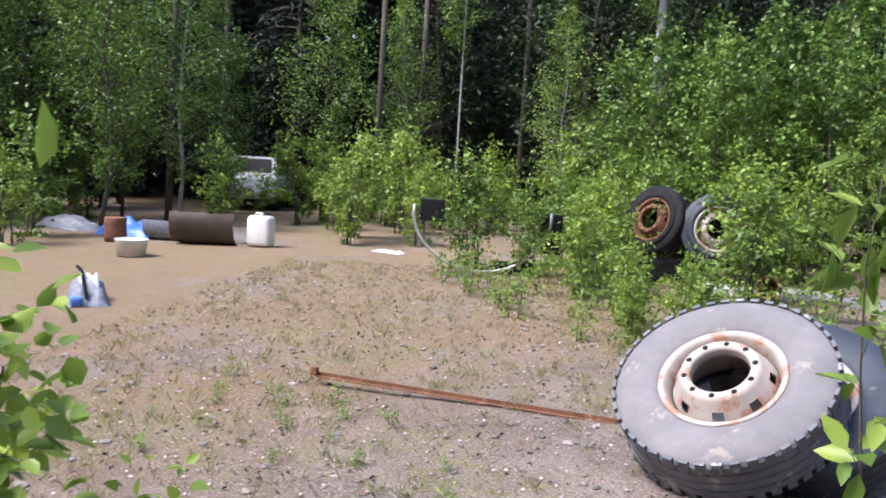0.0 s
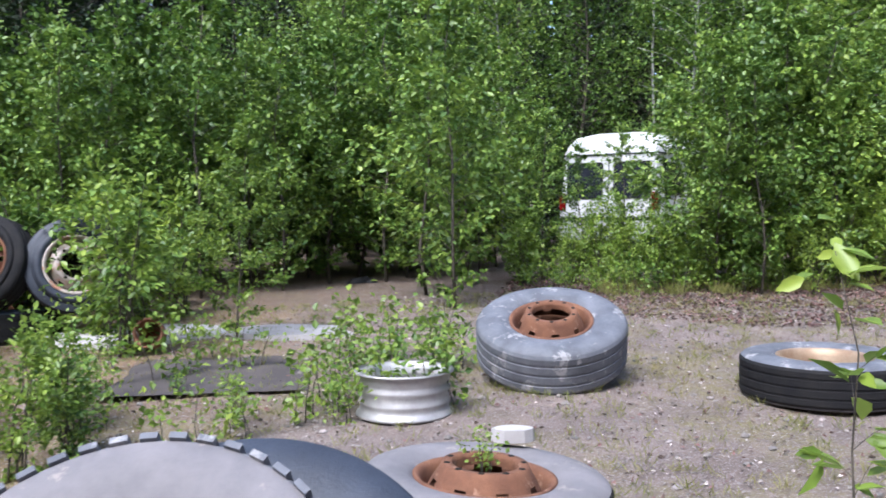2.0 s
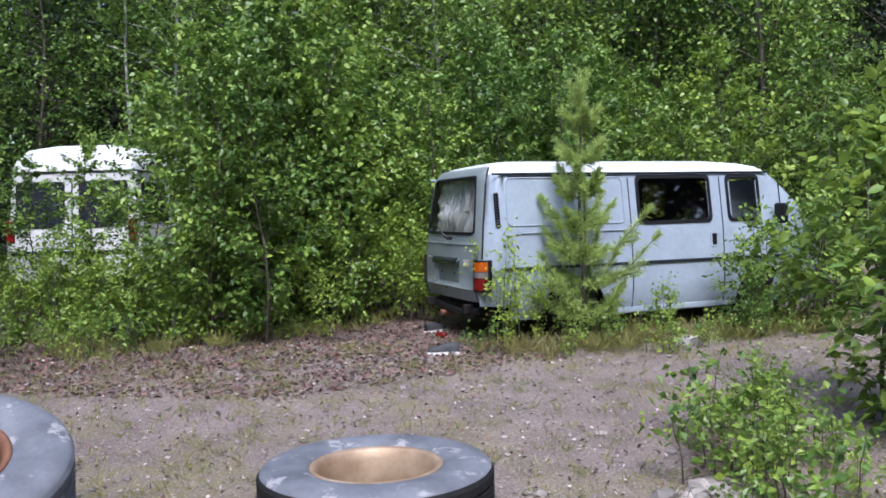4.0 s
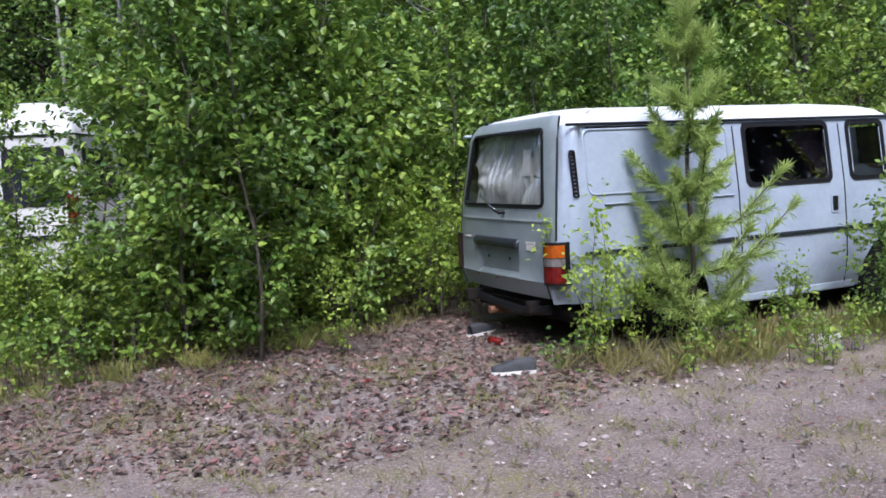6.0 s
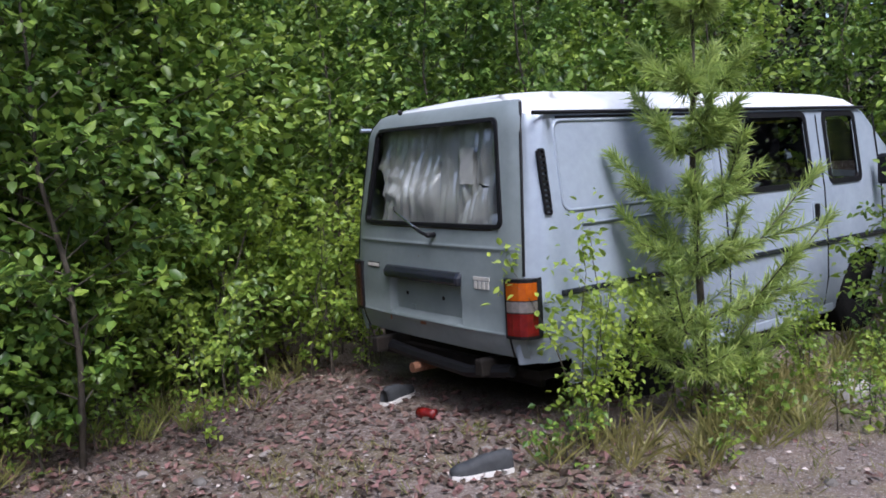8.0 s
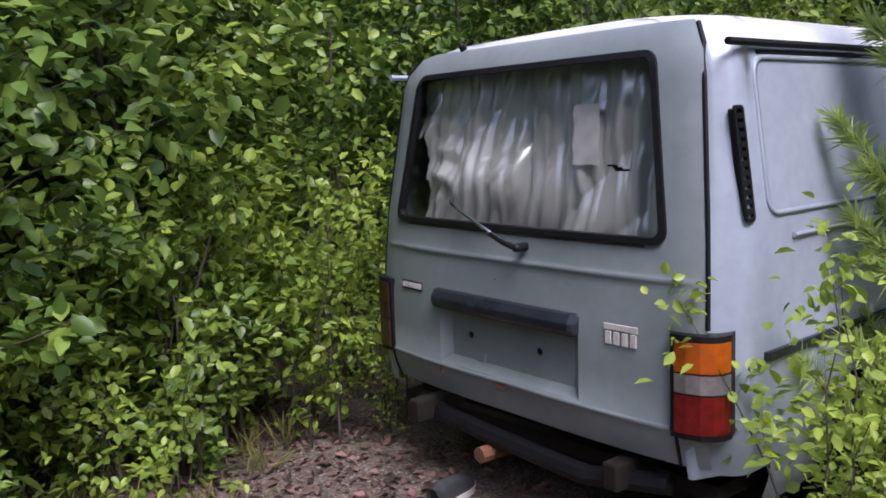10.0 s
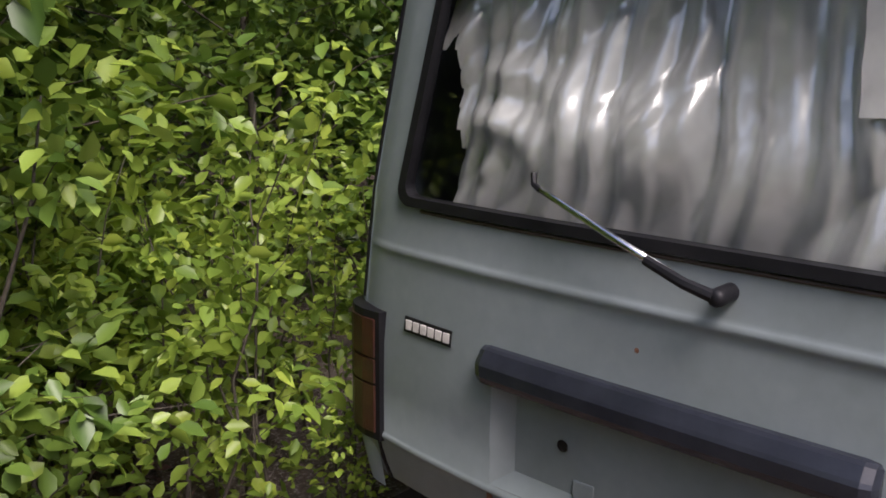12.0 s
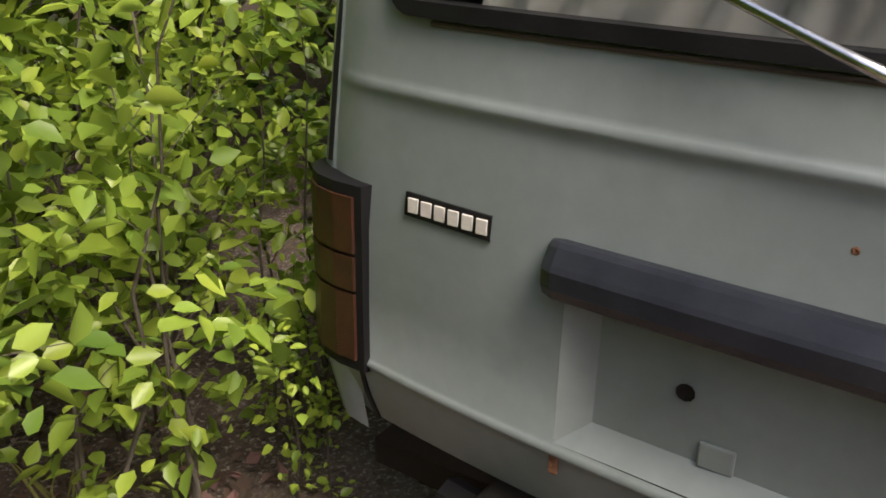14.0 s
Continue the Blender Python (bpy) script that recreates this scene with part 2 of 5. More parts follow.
def lathe(profile, seg=48, skip=None):
    """Turns (radius, z) points round z. skip(i, j): cells left open."""
    vs, fs = [], []
    for j in range(seg):
        a = 2 * math.pi * j / seg
        for r, z in profile:
            vs.append((r * math.cos(a), r * math.sin(a), z))
    n = len(profile)
    for j in range(seg):
        k = (j + 1) % seg
        for i in range(n - 1):
            if skip and skip(i, j):
                continue
            fs.append((j * n + i, k * n + i, k * n + i + 1, j * n + i + 1))
    return vs, fs


def tube(points, radius, sides=8, taper=1.0, cap=True):
    """A round bar along points, its radius falling to radius * taper."""
    vs, fs = [], []
    pts = [Vector(p) for p in points]
    n = len(pts)
    for i, p in enumerate(pts):
        d = (pts[min(i + 1, n - 1)] - pts[max(i - 1, 0)]).normalized()
        u = d.cross(Vector((0, 0, 1)) if abs(d.z) < 0.9 else Vector((1, 0, 0))).normalized()
        w = d.cross(u)
        r = radius * (1 + (taper - 1) * i / max(n - 1, 1))
        for k in range(sides):
            a = 2 * math.pi * k / sides
            vs.append(p + u * (r * math.cos(a)) + w * (r * math.sin(a)))
    for i in range(n - 1):
        for k in range(sides):
            q = (k + 1) % sides
            fs.append((i * sides + k, i * sides + q, (i + 1) * sides + q, (i + 1) * sides + k))
    if cap:
        fs.append(tuple(range(sides))[::-1])
        fs.append(tuple((n - 1) * sides + k for k in range(sides)))
    return vs, fs


def merged(*pieces):
    vs, fs = [], []
    for v, f in pieces:
        o = len(vs)
        vs += list(v)
        fs += [tuple(i + o for i in q) for q in f]
    return vs, fs


def round_rect(w, h, r, n=6, mid=0):
    """Corner-rounded rectangle about 0, anticlockwise, with mid points along each edge."""
    out = []
    for cx, cy, a0 in ((w / 2 - r, h / 2 - r, 0), (-w / 2 + r, h / 2 - r, 90), (-w / 2 + r, -h / 2 + r, 180), (w / 2 - r, -h / 2 + r, 270)):
        for i in range(n + 1):
            a = radians(a0 + 90 * i / n)
            out.append((cx + r * math.cos(a), cy + r * math.sin(a)))
    if mid:
        k, full = n + 1, []
        for c in range(4):
            full += out[c * k:(c + 1) * k]
            (ax, ay), (bx, by) = out[(c + 1) * k - 1], out[(c + 1) * k % (4 * k)]
            full += [(ax + (bx - ax) * q / (mid + 1), ay + (by - ay) * q / (mid + 1)) for q in range(1, mid + 1)]
        out = full
    return out


def ring_band(outer, inner, place, depth=0.012):
    """A raised frame between two outlines of equal count; place(u, v, d) puts it on a surface, d metres proud."""
    n = len(outer)
    vs = [place(*p, 0) for p in outer] + [place(*p, depth) for p in outer] + [place(*p, depth) for p in inner] + [place(*p, -0.02) for p in inner]
    fs = []
    for i in range(n):
        k = (i + 1) % n
        for a in range(3):
            fs.append((a * n + i, a * n + k, (a + 1) * n + k, (a + 1) * n + i))
    return vs, fs


# ---- ground ----


def ground_z(x, y):
    s = 0.034 * min(0.0, y) if y > -14 else -0.476
    t = 0.012 * max(min(0.0, x), -20)
    bump = 0.10 * math.exp(-((x + 4.7) ** 2 + (y + 7.9) ** 2) / 0.8)
    near = math.exp(-((x + 6) ** 2 + (y + 2) ** 2) / 200)
    return s + t + bump + near * (0.03 * noise.noise((x * 0.8, y * 0.8, 0)) + 0.012 * noise.noise((x * 3.1, y * 3.1, 4)))


def build_ground():
    def axis(lo, hi, step):
        a = list(np.arange(lo, hi + 1e-6, step))
        grow, x = step, hi
        while x < 600:
            grow *= 1.35
            x += grow
            a.append(x)
        grow, x = step, lo
        while x > -600:
            grow *= 1.35
            x -= grow
            a.insert(0, x)
        return a
    xs, ys = axis(-14, 5, 0.12), axis(-12, 4, 0.12)
    vs = [(x, y, ground_z(x, y)) for y in ys for x in xs]
    w = len(xs)
    fs = [(j * w + i, j * w + i + 1, (j + 1) * w + i + 1, (j + 1) * w + i) for j in range(len(ys) - 1) for i in range(w - 1)]
    ob = part("ground", (vs, fs), GROUND, smooth=True)
    tagged(ob, "gravelly yard ground with moss patches and leaf litter", "ground", kind="structure")


build_ground()

# ---- the silver van ----
VZ = [0.2, 0.3, 0.45, 0.7, 1.05, 1.55, 1.60, 1.66, 1.70, 1.735, 1.75]
INSET = [0.05, 0.02, 0.0, 0.0, 0.02, 0.085, 0.10, 0.15, 0.25, 0.45, 0.75]
REAR = [0.05, 0.02, -0.01, -0.012, 0.02, 0.095, 0.115, 0.16, 0.25, 0.45, 0.75]
FRONT = [4.22, 4.28, 4.30, 4.30, 4.18, 3.62, 3.55, 3.45, 3.3, 3.0, 2.6]
WIDE = 1.69


def inset(z):
    return float(np.interp(z, VZ, INSET))


def skew(y):
    return 0.05 * (y - 0.35)


def rear_x(y, z):
    return skew(y) + float(np.interp(z, VZ, REAR)) + 0.04 * abs((y - WIDE / 2) / 0.78) ** 3


def side_y(z):
    return inset(z)


def plan_ring(z, xs, ys, r):
    """One level of the body, from the rear right corner to the left, forward, across and back."""
    i, xf = inset(z), float(np.interp(z, VZ, FRONT))
    y0, y1 = i + r, WIDE - i - r
    pts = [(rear_x(min(max(y, y0), y1), z), min(max(y, y0), y1)) for y in ys]
    xr = rear_x(y1, z)
    arc = [(math.sin(radians(a)), math.cos(radians(a))) for a in (22.5, 45, 67.5)]
    pts += [(xr + r - r * c, y1 + r * s) for s, c in arc]
    pts += [(min(max(x, xr + r), xf - 0.16), WIDE - i) for x in xs]
    pts += [(xf - 0.16 + 0.16 * s, WIDE - i - 0.16 + 0.16 * c) for s, c in arc]
    pts += [(xf + 0.04 - 0.04 * abs(k - 2) / 2, WIDE - i - 0.16 - k * (WIDE - 2 * i - 0.32) / 4) for k in range(5)]
    pts += [(xf - 0.16 + 0.16 * c, i + 0.16 - 0.16 * s) for s, c in arc]
    pts += [(min(max(x, xr + r), xf - 0.16), i) for x in reversed(xs)]
    pts += [(xr + r - r * s, i + r - r * c) for s, c in arc]
    return [(x, y, z) for x, y in pts]


def build_van():
    van = thing("van", Matrix.Identity(4), "abandoned silver-grey panel van with curtained rear window among saplings", "van")
    xs = [round(0.2 + 0.05 * k, 3) for k in range(66)]
    ys = [0.09, 0.12, 0.3, 0.6, 0.845, 1.09, 1.39, 1.57, 1.60]
    zs = [0.2, 0.25, 0.3, 0.35, 0.4, 0.45, 0.5, 0.55, 0.6, 0.68, 0.70, 0.715, 0.83, 0.95, 1.05, 1.1, 1.2, 1.3, 1.4, 1.5, 1.55, 1.6]
    rings = [plan_ring(z, xs, ys, 0.09) for z in zs]
    vs, n = [p for r in rings for p in r], len(rings[0])
    fs, axles = [], ((1.0, 0.24, 0.36), (3.35, 0.24, 0.36))
    for j in range(len(zs) - 1):
        for i in range(n):
            k = (i + 1) % n
            q = [vs[j * n + i], vs[j * n + k], vs[(j + 1) * n + k], vs[(j + 1) * n + i]]
            c = [sum(p[a] for p in q) / 4 for a in range(3)]
            flank = c[1] < 0.14 or c[1] > 1.55
            if c[0] < 0.2 and 0 < i < len(ys) - 2:
                continue
            if c[0] < 0.32 and c[2] < 0.36:
                continue
            if flank and any((c[0] - ax) ** 2 + (c[2] - az) ** 2 < r * r for ax, az, r in axles):
                continue
            if flank and 1.1 < c[2] < 1.55 and (1.8 < c[0] < 2.65 or 2.95 < c[0] < 3.3):
                continue
            if 1.05 < c[2] < 1.55 and c[0] > 3.4 and 0.3 < c[1] < 1.4:
                continue
            fs.append((j * n + i, j * n + k, (j + 1) * n + k, (j + 1) * n + i))
    used = {}
    for f in fs:
        for a, b in zip(f, f[1:] + f[:1]):
            used[(min(a, b), max(a, b))] = used.get((min(a, b), max(a, b)), 0) + 1
    rim = {v for e, c in used.items() if c == 1 for v in e}
    for v in rim:
        x, y, z = vs[v]
        for ax, az, r in axles:
            d = math.hypot(x - ax, z - az)
            if 0.5 * r < d < r + 0.045 and z > 0.21 and abs(y - 0.845) > 0.6:
                vs[v] = (ax + (x - ax) * r / d, y, az + (z - az) * r / d)
    body = part("body", (vs, fs), PAINT, van, "dusty silver-blue painted body shell", smooth=True)
    # roof with its rain gutter
    rz = [1.60, 1.625, 1.66, 1.685, 1.70, 1.72, 1.735, 1.745, 1.75]
    rr = [plan_ring(z, xs[::3], ys, 0.09 + 0.12 * (z - 1.6) / 0.15) for z in rz]
    m = len(rr[0])
    rv = [p for r in rr for p in r]
    rf = [(j * m + i, j * m + (i + 1) % m, (j + 1) * m + (i + 1) % m, (j + 1) * m + i) for j in range(len(rz) - 1) for i in range(m)]
    rf.append(tuple((len(rz) - 1) * m + i for i in range(m)))
    roof = part("roof", (rv, rf), WHITE_ROOF, van, "pale weathered roof with rain gutters", smooth=True)
    for s in (0, 1):
        y = 0.09 if s == 0 else WIDE - 0.09
        part("rain_gutter", tube([(0.16 + 0.1 * k, y + (-0.012 if s == 0 else 0.012), 1.597) for k in range(34)], 0.012, 6), BLACK if s == 0 else PAINT, roof)
    part("underbody", box(4.0, 1.5, 0.05, (2.15, 0.845, 0.27)), DARK, van, "dark underbody")
    for ax, az, _ in axles:
        for y in (0.15, 1.54):
            wheel = part("wheel", lathe([(0.05, -0.09), (0.19, -0.09), (0.2, -0.1), (0.28, -0.1), (0.31, -0.07), (0.31, 0.07), (0.28, 0.1), (0.19, 0.09), (0.05, 0.06)], 28), TREAD, van, "flat dark tyre", smooth=True, m=pose(ax, y, 0.26, 90, 0, 0))
            part("hubcap", lathe([(0.0, -0.115), (0.08, -0.115), (0.16, -0.1), (0.19, -0.095)], 20), RIM_SILVER, wheel, "dull steel hubcap", smooth=True)
        arch = [(ax + 0.36 * math.cos(radians(a)), 0.02, 0.24 + 0.36 * math.sin(radians(a))) for a in range(0, 181, 12)]
        inner = [(x, 0.4, z) for x, _, z in arch]
        k = len(arch)
        part("wheel_arch_liner", (arch + inner, [(i, i + 1, k + i + 1, k + i) for i in range(k - 1)] + [tuple(range(k, 2 * k))]), DARK, body)
    # flank: vent, pressed panel, windows, mouldings, handle

    def on_side(cx, cz):
        return lambda u, v, d: (cx + u, side_y(cz + v) - d, cz + v)
    vent = part("air_vent", ring_band(round_rect(0.05, 0.33, 0.015), round_rect(0.03, 0.31, 0.008), on_side(0.19, 1.255), 0.008), BLACK, van, "black slotted air vent")
    for k in range(11):
        z = 1.12 + k * 0.027
        part("vent_slat", box(0.034, 0.008, 0.016, (0.19, side_y(z) - 0.003, z)), BLACK, vent)
    part("pressed_panel", ring_band(round_rect(1.32, 0.47, 0.06), round_rect(1.29, 0.44, 0.05), on_side(0.95, 1.33), 0.007), PAINT, body, smooth=True)
    part("panel_groove", tube([(0.33, side_y(1.572) - 0.003, 1.572), (0.9, side_y(1.572) - 0.004, 1.574), (1.6, side_y(1.572) - 0.003, 1.572)], 0.007, 6), BLACK, body)
    for cx, w, tint, lab in ((2.225, 0.88, TINT, "violet-tinted sliding door window"), (3.12, 0.40, GLASS, "front door window")):
        for far in (0, 1):
            def place(u, v, d, cx=cx, far=far):
                y = side_y(1.325 + v) - d
                return (cx + u, WIDE - y if far else y, 1.325 + v)
            win = part("side_window", ring_band(round_rect(w + 0.05, 0.50, 0.06), round_rect(w - 0.02, 0.43, 0.05), place, 0.009), BLACK, van, lab)
            pts = round_rect(w, 0.45, 0.05)
            pane = part("pane", ([place(u, v, -0.006) for u, v in (pts[::-1] if far else pts)], [tuple(range(len(pts)))]), tint, win)
            pane.visible_shadow = False
    part("side_moulding", box(1.4, 0.02, 0.03, (0.93, -0.008, 0.695), 0.006), GARNISH, van)
    part("side_moulding", box(1.95, 0.02, 0.03, (2.70, -0.008, 0.695), 0.006), GARNISH, van)
    for x in (1.675, 2.82, 3.62):
        part("door_gap", tube([(x, side_y(z) - 0.001, z) for z in (0.25, 0.45, 0.7, 1.05, 1.3, 1.55)], 0.006, 6), BLACK, body)
    handle = part("door_handle", ring_band(round_rect(0.10, 0.15, 0.02), round_rect(0.07, 0.12, 0.015), on_side(2.70, 0.90), 0.008), PAINT, van)
    part("handle_grip", box(0.05, 0.02, 0.12, (2.70, side_y(0.9) - 0.004, 0.90), 0.008), BLACK, handle, "black recessed handle")
    part("slide_rail", tube([(0.42, 0.012, 1.03), (1.62, 0.012, 1.03)], 0.009, 6), PAINT, body)
    part("rocker_sill", box(1.7, 0.06, 0.07, (2.1, 0.06, 0.225), 0.015), PAINT, van)
    mirror = part("wing_mirror", box(0.07, 0.16, 0.22, (3.5, -0.10, 1.15), 0.025), BLACK, van)
    part("windscreen", ([(3.64, 0.32, 1.53), (3.64, 1.37, 1.53), (4.16, 1.4, 1.07), (4.16, 0.29, 1.07)], [(3, 2, 1, 0)]), GLASS, van)
    # tailgate
    us = [-1, -0.965, -0.93, -0.9, -0.87, -0.78, -0.7, -0.62, -0.55, -0.445, -0.2, 0, 0.2, 0.445, 0.55, 0.62, 0.7, 0.78, 0.87, 0.9, 0.93, 0.965, 1]
    zg = [0.385, 0.43, 0.47, 0.486, 0.494, 0.503, 0.51, 0.514, 0.62, 0.725, 0.79, 0.83, 0.9, 0.914, 0.922, 0.930, 0.938, 0.947, 1.0, 1.046, 1.08, 1.2, 1.35, 1.5, 1.55, 1.576, 1.6, 1.635, 1.66, 1.675]

    def half(z):
        return 0.845 - 0.05 - 0.9 * inset(z)

    def on_gate(u, z, d=0.0):
        y = 0.845 + u * half(z)
        ridge = 0.009 * math.exp(-((z - 0.930) / 0.007) ** 2) + 0.011 * math.exp(-((z - 0.503) / 0.008) ** 2)
        tuck = 0.02 * max(0.0, (0.49 - z) / 0.1)
        sag = 0.015 * math.exp(-((u + 0.05) / 0.15) ** 2 - ((z - 0.45) / 0.05) ** 2)
        turn = 0.018 * (max(0.0, abs(u) - 0.87) / 0.13) ** 2
        return Vector((rear_x(y, z) + turn - 0.014 - ridge * (1 - abs(u) ** 8) + tuck + sag - d, y, z))
    def glass_edge(z):
        return 0.856 - 0.05 * min(max((z - 1.03) / 0.562, 0), 1)

    def gate_u(u, z):
        return math.copysign(glass_edge(z) - 0.021, u) if abs(u) == 0.87 and 1.04 < z < 1.58 else u
    gv, gf = [on_gate(gate_u(u, z), z) for z in zg for u in us], []
    w = len(us)
    for j in range(len(zg) - 1):
        for i in range(w - 1):
            uc, zc = (us[i] + us[i + 1]) / 2, (zg[j] + zg[j + 1]) / 2
            if abs(uc) < 0.87 and 1.046 < zc < 1.576 or abs(uc) < 0.445 and 0.514 < zc < 0.725 or abs(uc) > 0.87 and 0.486 < zc < 0.79:
                continue
            gf.append((j * w + i, (j + 1) * w + i, (j + 1) * w + i + 1, j * w + i + 1))
    gate = part("tailgate", (gv, gf), GATE_PAINT, van, "tailgate with dents and dirt, its grey-green shade put into the paint", smooth=True)
    for s in (-1, 1):
        part("gate_seal", tube([on_gate(s * 1.0, z, -0.002) for z in (0.80, 0.95, 1.1, 1.3, 1.5, 1.6, 1.66)], 0.008, 6), BLACK, gate)
        part("gate_seal", tube([on_gate(s * 0.89, z, -0.002) for z in (0.385, 0.44, 0.487)], 0.007, 6), BLACK, gate)
    # number plate pocket
    pu, z0, z1, deep = 0.445, 0.514, 0.725, 0.032
    o = [on_gate(-pu, z0), on_gate(pu, z0), on_gate(pu, z1), on_gate(-pu, z1)]
    k = [on_gate(-pu + 0.05, z0 + 0.03, -deep), on_gate(pu - 0.05, z0 + 0.03, -deep), on_gate(pu - 0.05, z1, -deep), on_gate(-pu + 0.05, z1, -deep)]
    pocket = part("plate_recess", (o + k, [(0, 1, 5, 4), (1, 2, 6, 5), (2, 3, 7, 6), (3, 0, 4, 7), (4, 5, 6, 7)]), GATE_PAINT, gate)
    for y in (1.04, 0.684):
        part("plate_screw_hole", lathe([(0, 0), (0.009, 0), (0.012, 0.004)], 10), DARK, pocket, m=pose(rear_x(y, 0.638) + 0.0145, y, 0.638, 0, -90, 0))
    part("pocket_clip", box(0.006, 0.045, 0.035, (rear_x(0.995, 0.56) + 0.0175, 0.995, 0.56), 0.003), GATE_PAINT, pocket)
    prof = [(0.0, 0.796), (-0.024, 0.795), (-0.033, 0.791), (-0.047, 0.772), (-0.051, 0.765), (-0.050, 0.742), (-0.044, 0.729), (-0.032, 0.722), (0.0, 0.72)]
    bars, m2 = [], len(prof)
    yy = [0.49, 0.497, 0.512, 0.68, 0.86, 1.04, 1.206, 1.221, 1.228]
    for idx, y in enumerate(yy):
        e = (0.02, 0.006)[min(idx, len(yy) - 1 - idx)] if min(idx, len(yy) - 1 - idx) < 2 else 0.0
        bars += [(x + e + rear_x(y, z) - rear_x(0.845, z) + 0.02, y, z + (0.757 - z) * e * 9) for x, z in prof]
    part("plate_garnish", (bars, [(a * m2 + b, a * m2 + b + 1, (a + 1) * m2 + b + 1, (a + 1) * m2 + b) for a in range(len(yy) - 1) for b in range(m2 - 1)] + [tuple(range(m2)), tuple((len(yy) - 1) * m2 + q for q in range(m2))]), GARNISH, gate, "glossy blue-black plastic bar")
    part("rust_streak", box(0.004, 0.014, 0.04, (rear_x(1.195, 0.495) - 0.017, 1.195, 0.488), 0.0015), RUST, gate)
    part("rust_streak", box(0.004, 0.05, 0.018, (rear_x(0.86, 0.49) - 0.014, 0.86, 0.486), 0.0015), RUST, gate)
    part("gate_dent", lathe([(0, 0.001), (0.003, 0.002), (0.006, 0.0)], 10), RUST, gate, m=pose(rear_x(0.889, 0.86) - 0.013, 0.889, 0.86, 0, -90, 0))

    def on_glass(u, v, d):
        z = 1.311 + v
        return on_gate(u / 0.68 * glass_edge(z), z, d)
    seal = part("rear_window", ring_band(round_rect(1.36, 0.562, 0.045, 6, 14), round_rect(1.312, 0.522, 0.03, 6, 14), on_glass, 0.010), BLACK, gate, "black rubber seal round the rear window")
    cols, rows = 12, 8
    gl = [on_glass(-0.66 + 1.32 * i / cols, -0.262 + 0.524 * j / rows, -0.008) for j in range(rows + 1) for i in range(cols + 1)]
    pane = part("pane", (gl, [(j * (cols + 1) + i, (j + 1) * (cols + 1) + i, (j + 1) * (cols + 1) + i + 1, j * (cols + 1) + i + 1) for j in range(rows) for i in range(cols)]), GLASS, seal, smooth=True)
    pane.visible_shadow = False
    part("seal_grime", tube([on_glass(-0.6 + 0.1 * k, -0.288, 0.001) for k in range(13)], 0.004, 6), BROWN, seal, "brown dirt line under the seal")
    # wiper
    wiper = part("wiper", tube([(-0.03, 0.744, 0.989), (-0.034, 0.79, 1.002), (-0.026, 0.86, 1.026)], 0.011, 8, 0.8), BLACK, gate, "rear wiper arm without its blade")
    part("wiper_pivot", lathe([(0.0, 0.030), (0.009, 0.030), (0.0135, 0.024), (0.015, 0.012), (0.015, -0.03)], 16), BLACK, wiper, smooth=True, m=pose(-0.008, 0.739, 0.987, 0, -90, 0))
    part("arm_rod", tube([(-0.030, 0.81, 1.011), (-0.012, 0.93, 1.051), (0.008, 1.05, 1.094), (0.018, 1.10, 1.110)], 0.0075, 8, 0.7), CHROME, wiper, "bright steel arm", smooth=True)
    part("arm_tip", tube([(0.017, 1.095, 1.108), (0.022, 1.112, 1.116), (0.03, 1.118, 1.135)], 0.006, 6), BLACK, wiper)
    part("washer_nozzle", lathe([(0, 0.03), (0.012, 0.02), (0.014, 0)], 10), BLACK, roof, m=pose(0.12, 1.12, 1.665, 0, -40, 0))
    # badges as plain bars
    plate = [on_gate((1.312 + 0.0185 * k - 0.845) / half(0.782), z, d) for z, d in ((0.7655, 0), (0.7655, 0.004), (0.7985, 0.004), (0.7985, 0)) for k in range(9)]
    badge = part("badge", (plate, [(a * 9 + k, a * 9 + k + 1, a * 9 + k + 10, a * 9 + k + 9) for a in range(3) for k in range(8)]), BLACK, gate, "dark plate with pale bars")
    for k in range(6):
        y = 1.444 - k * 0.0235
        part("badge_bar", box(0.004, 0.017, 0.021, (on_gate((y - 0.845) / half(0.782), 0.782, 0.0045).x, y, 0.782), 0.001), GREY_BADGE, badge)
    badge = part("badge", box(0.005, 0.125, 0.02, (-0.016, 0.322, 0.776), 0.002), GREY_BADGE, gate, "pale bar emblem")
    for k in range(4):
        part("badge_bar", box(0.006, 0.022, 0.04, (-0.016, 0.369 - k * 0.031, 0.742), 0.002), GREY_BADGE, badge)
    # tail lamps
    for s in (0, 1):
        def fl(x, y, z):
            return (x + (0.065 if s else -0.012), WIDE - 0.012 - y if s else y, z)

        def lens(za, zb, proud):
            prof = [(0.142, -0.014), (0.09, -0.012), (0.05, 0.0), (0.02, 0.022), (0.006, 0.05), (0.003, 0.08)]
            v = [fl(x - proud, y, z) for z in (za, zb) for y, x in prof] + [fl(x + 0.05, y + 0.02, z) for z in (za, zb) for y, x in prof]
            n6 = len(prof)
            f = [(a, a + 1, n6 + a + 1, n6 + a) for a in range(n6 - 1)] + [(a, a + 1, 2 * n6 + a + 1, 2 * n6 + a) for a in range(n6 - 1)]
            f += [(n6 + a, n6 + a + 1, 3 * n6 + a + 1, 3 * n6 + a) for a in range(n6 - 1)] + [(0, n6, 3 * n6, 2 * n6), (n6 - 1, 2 * n6 - 1, 4 * n6 - 1, 3 * n6 - 1)]
            return v, f
        lamp = part("tail_lamp", lens(0.49, 0.79, 0.0), BLACK, van, "amber, clear and red tail lamp in a black housing")
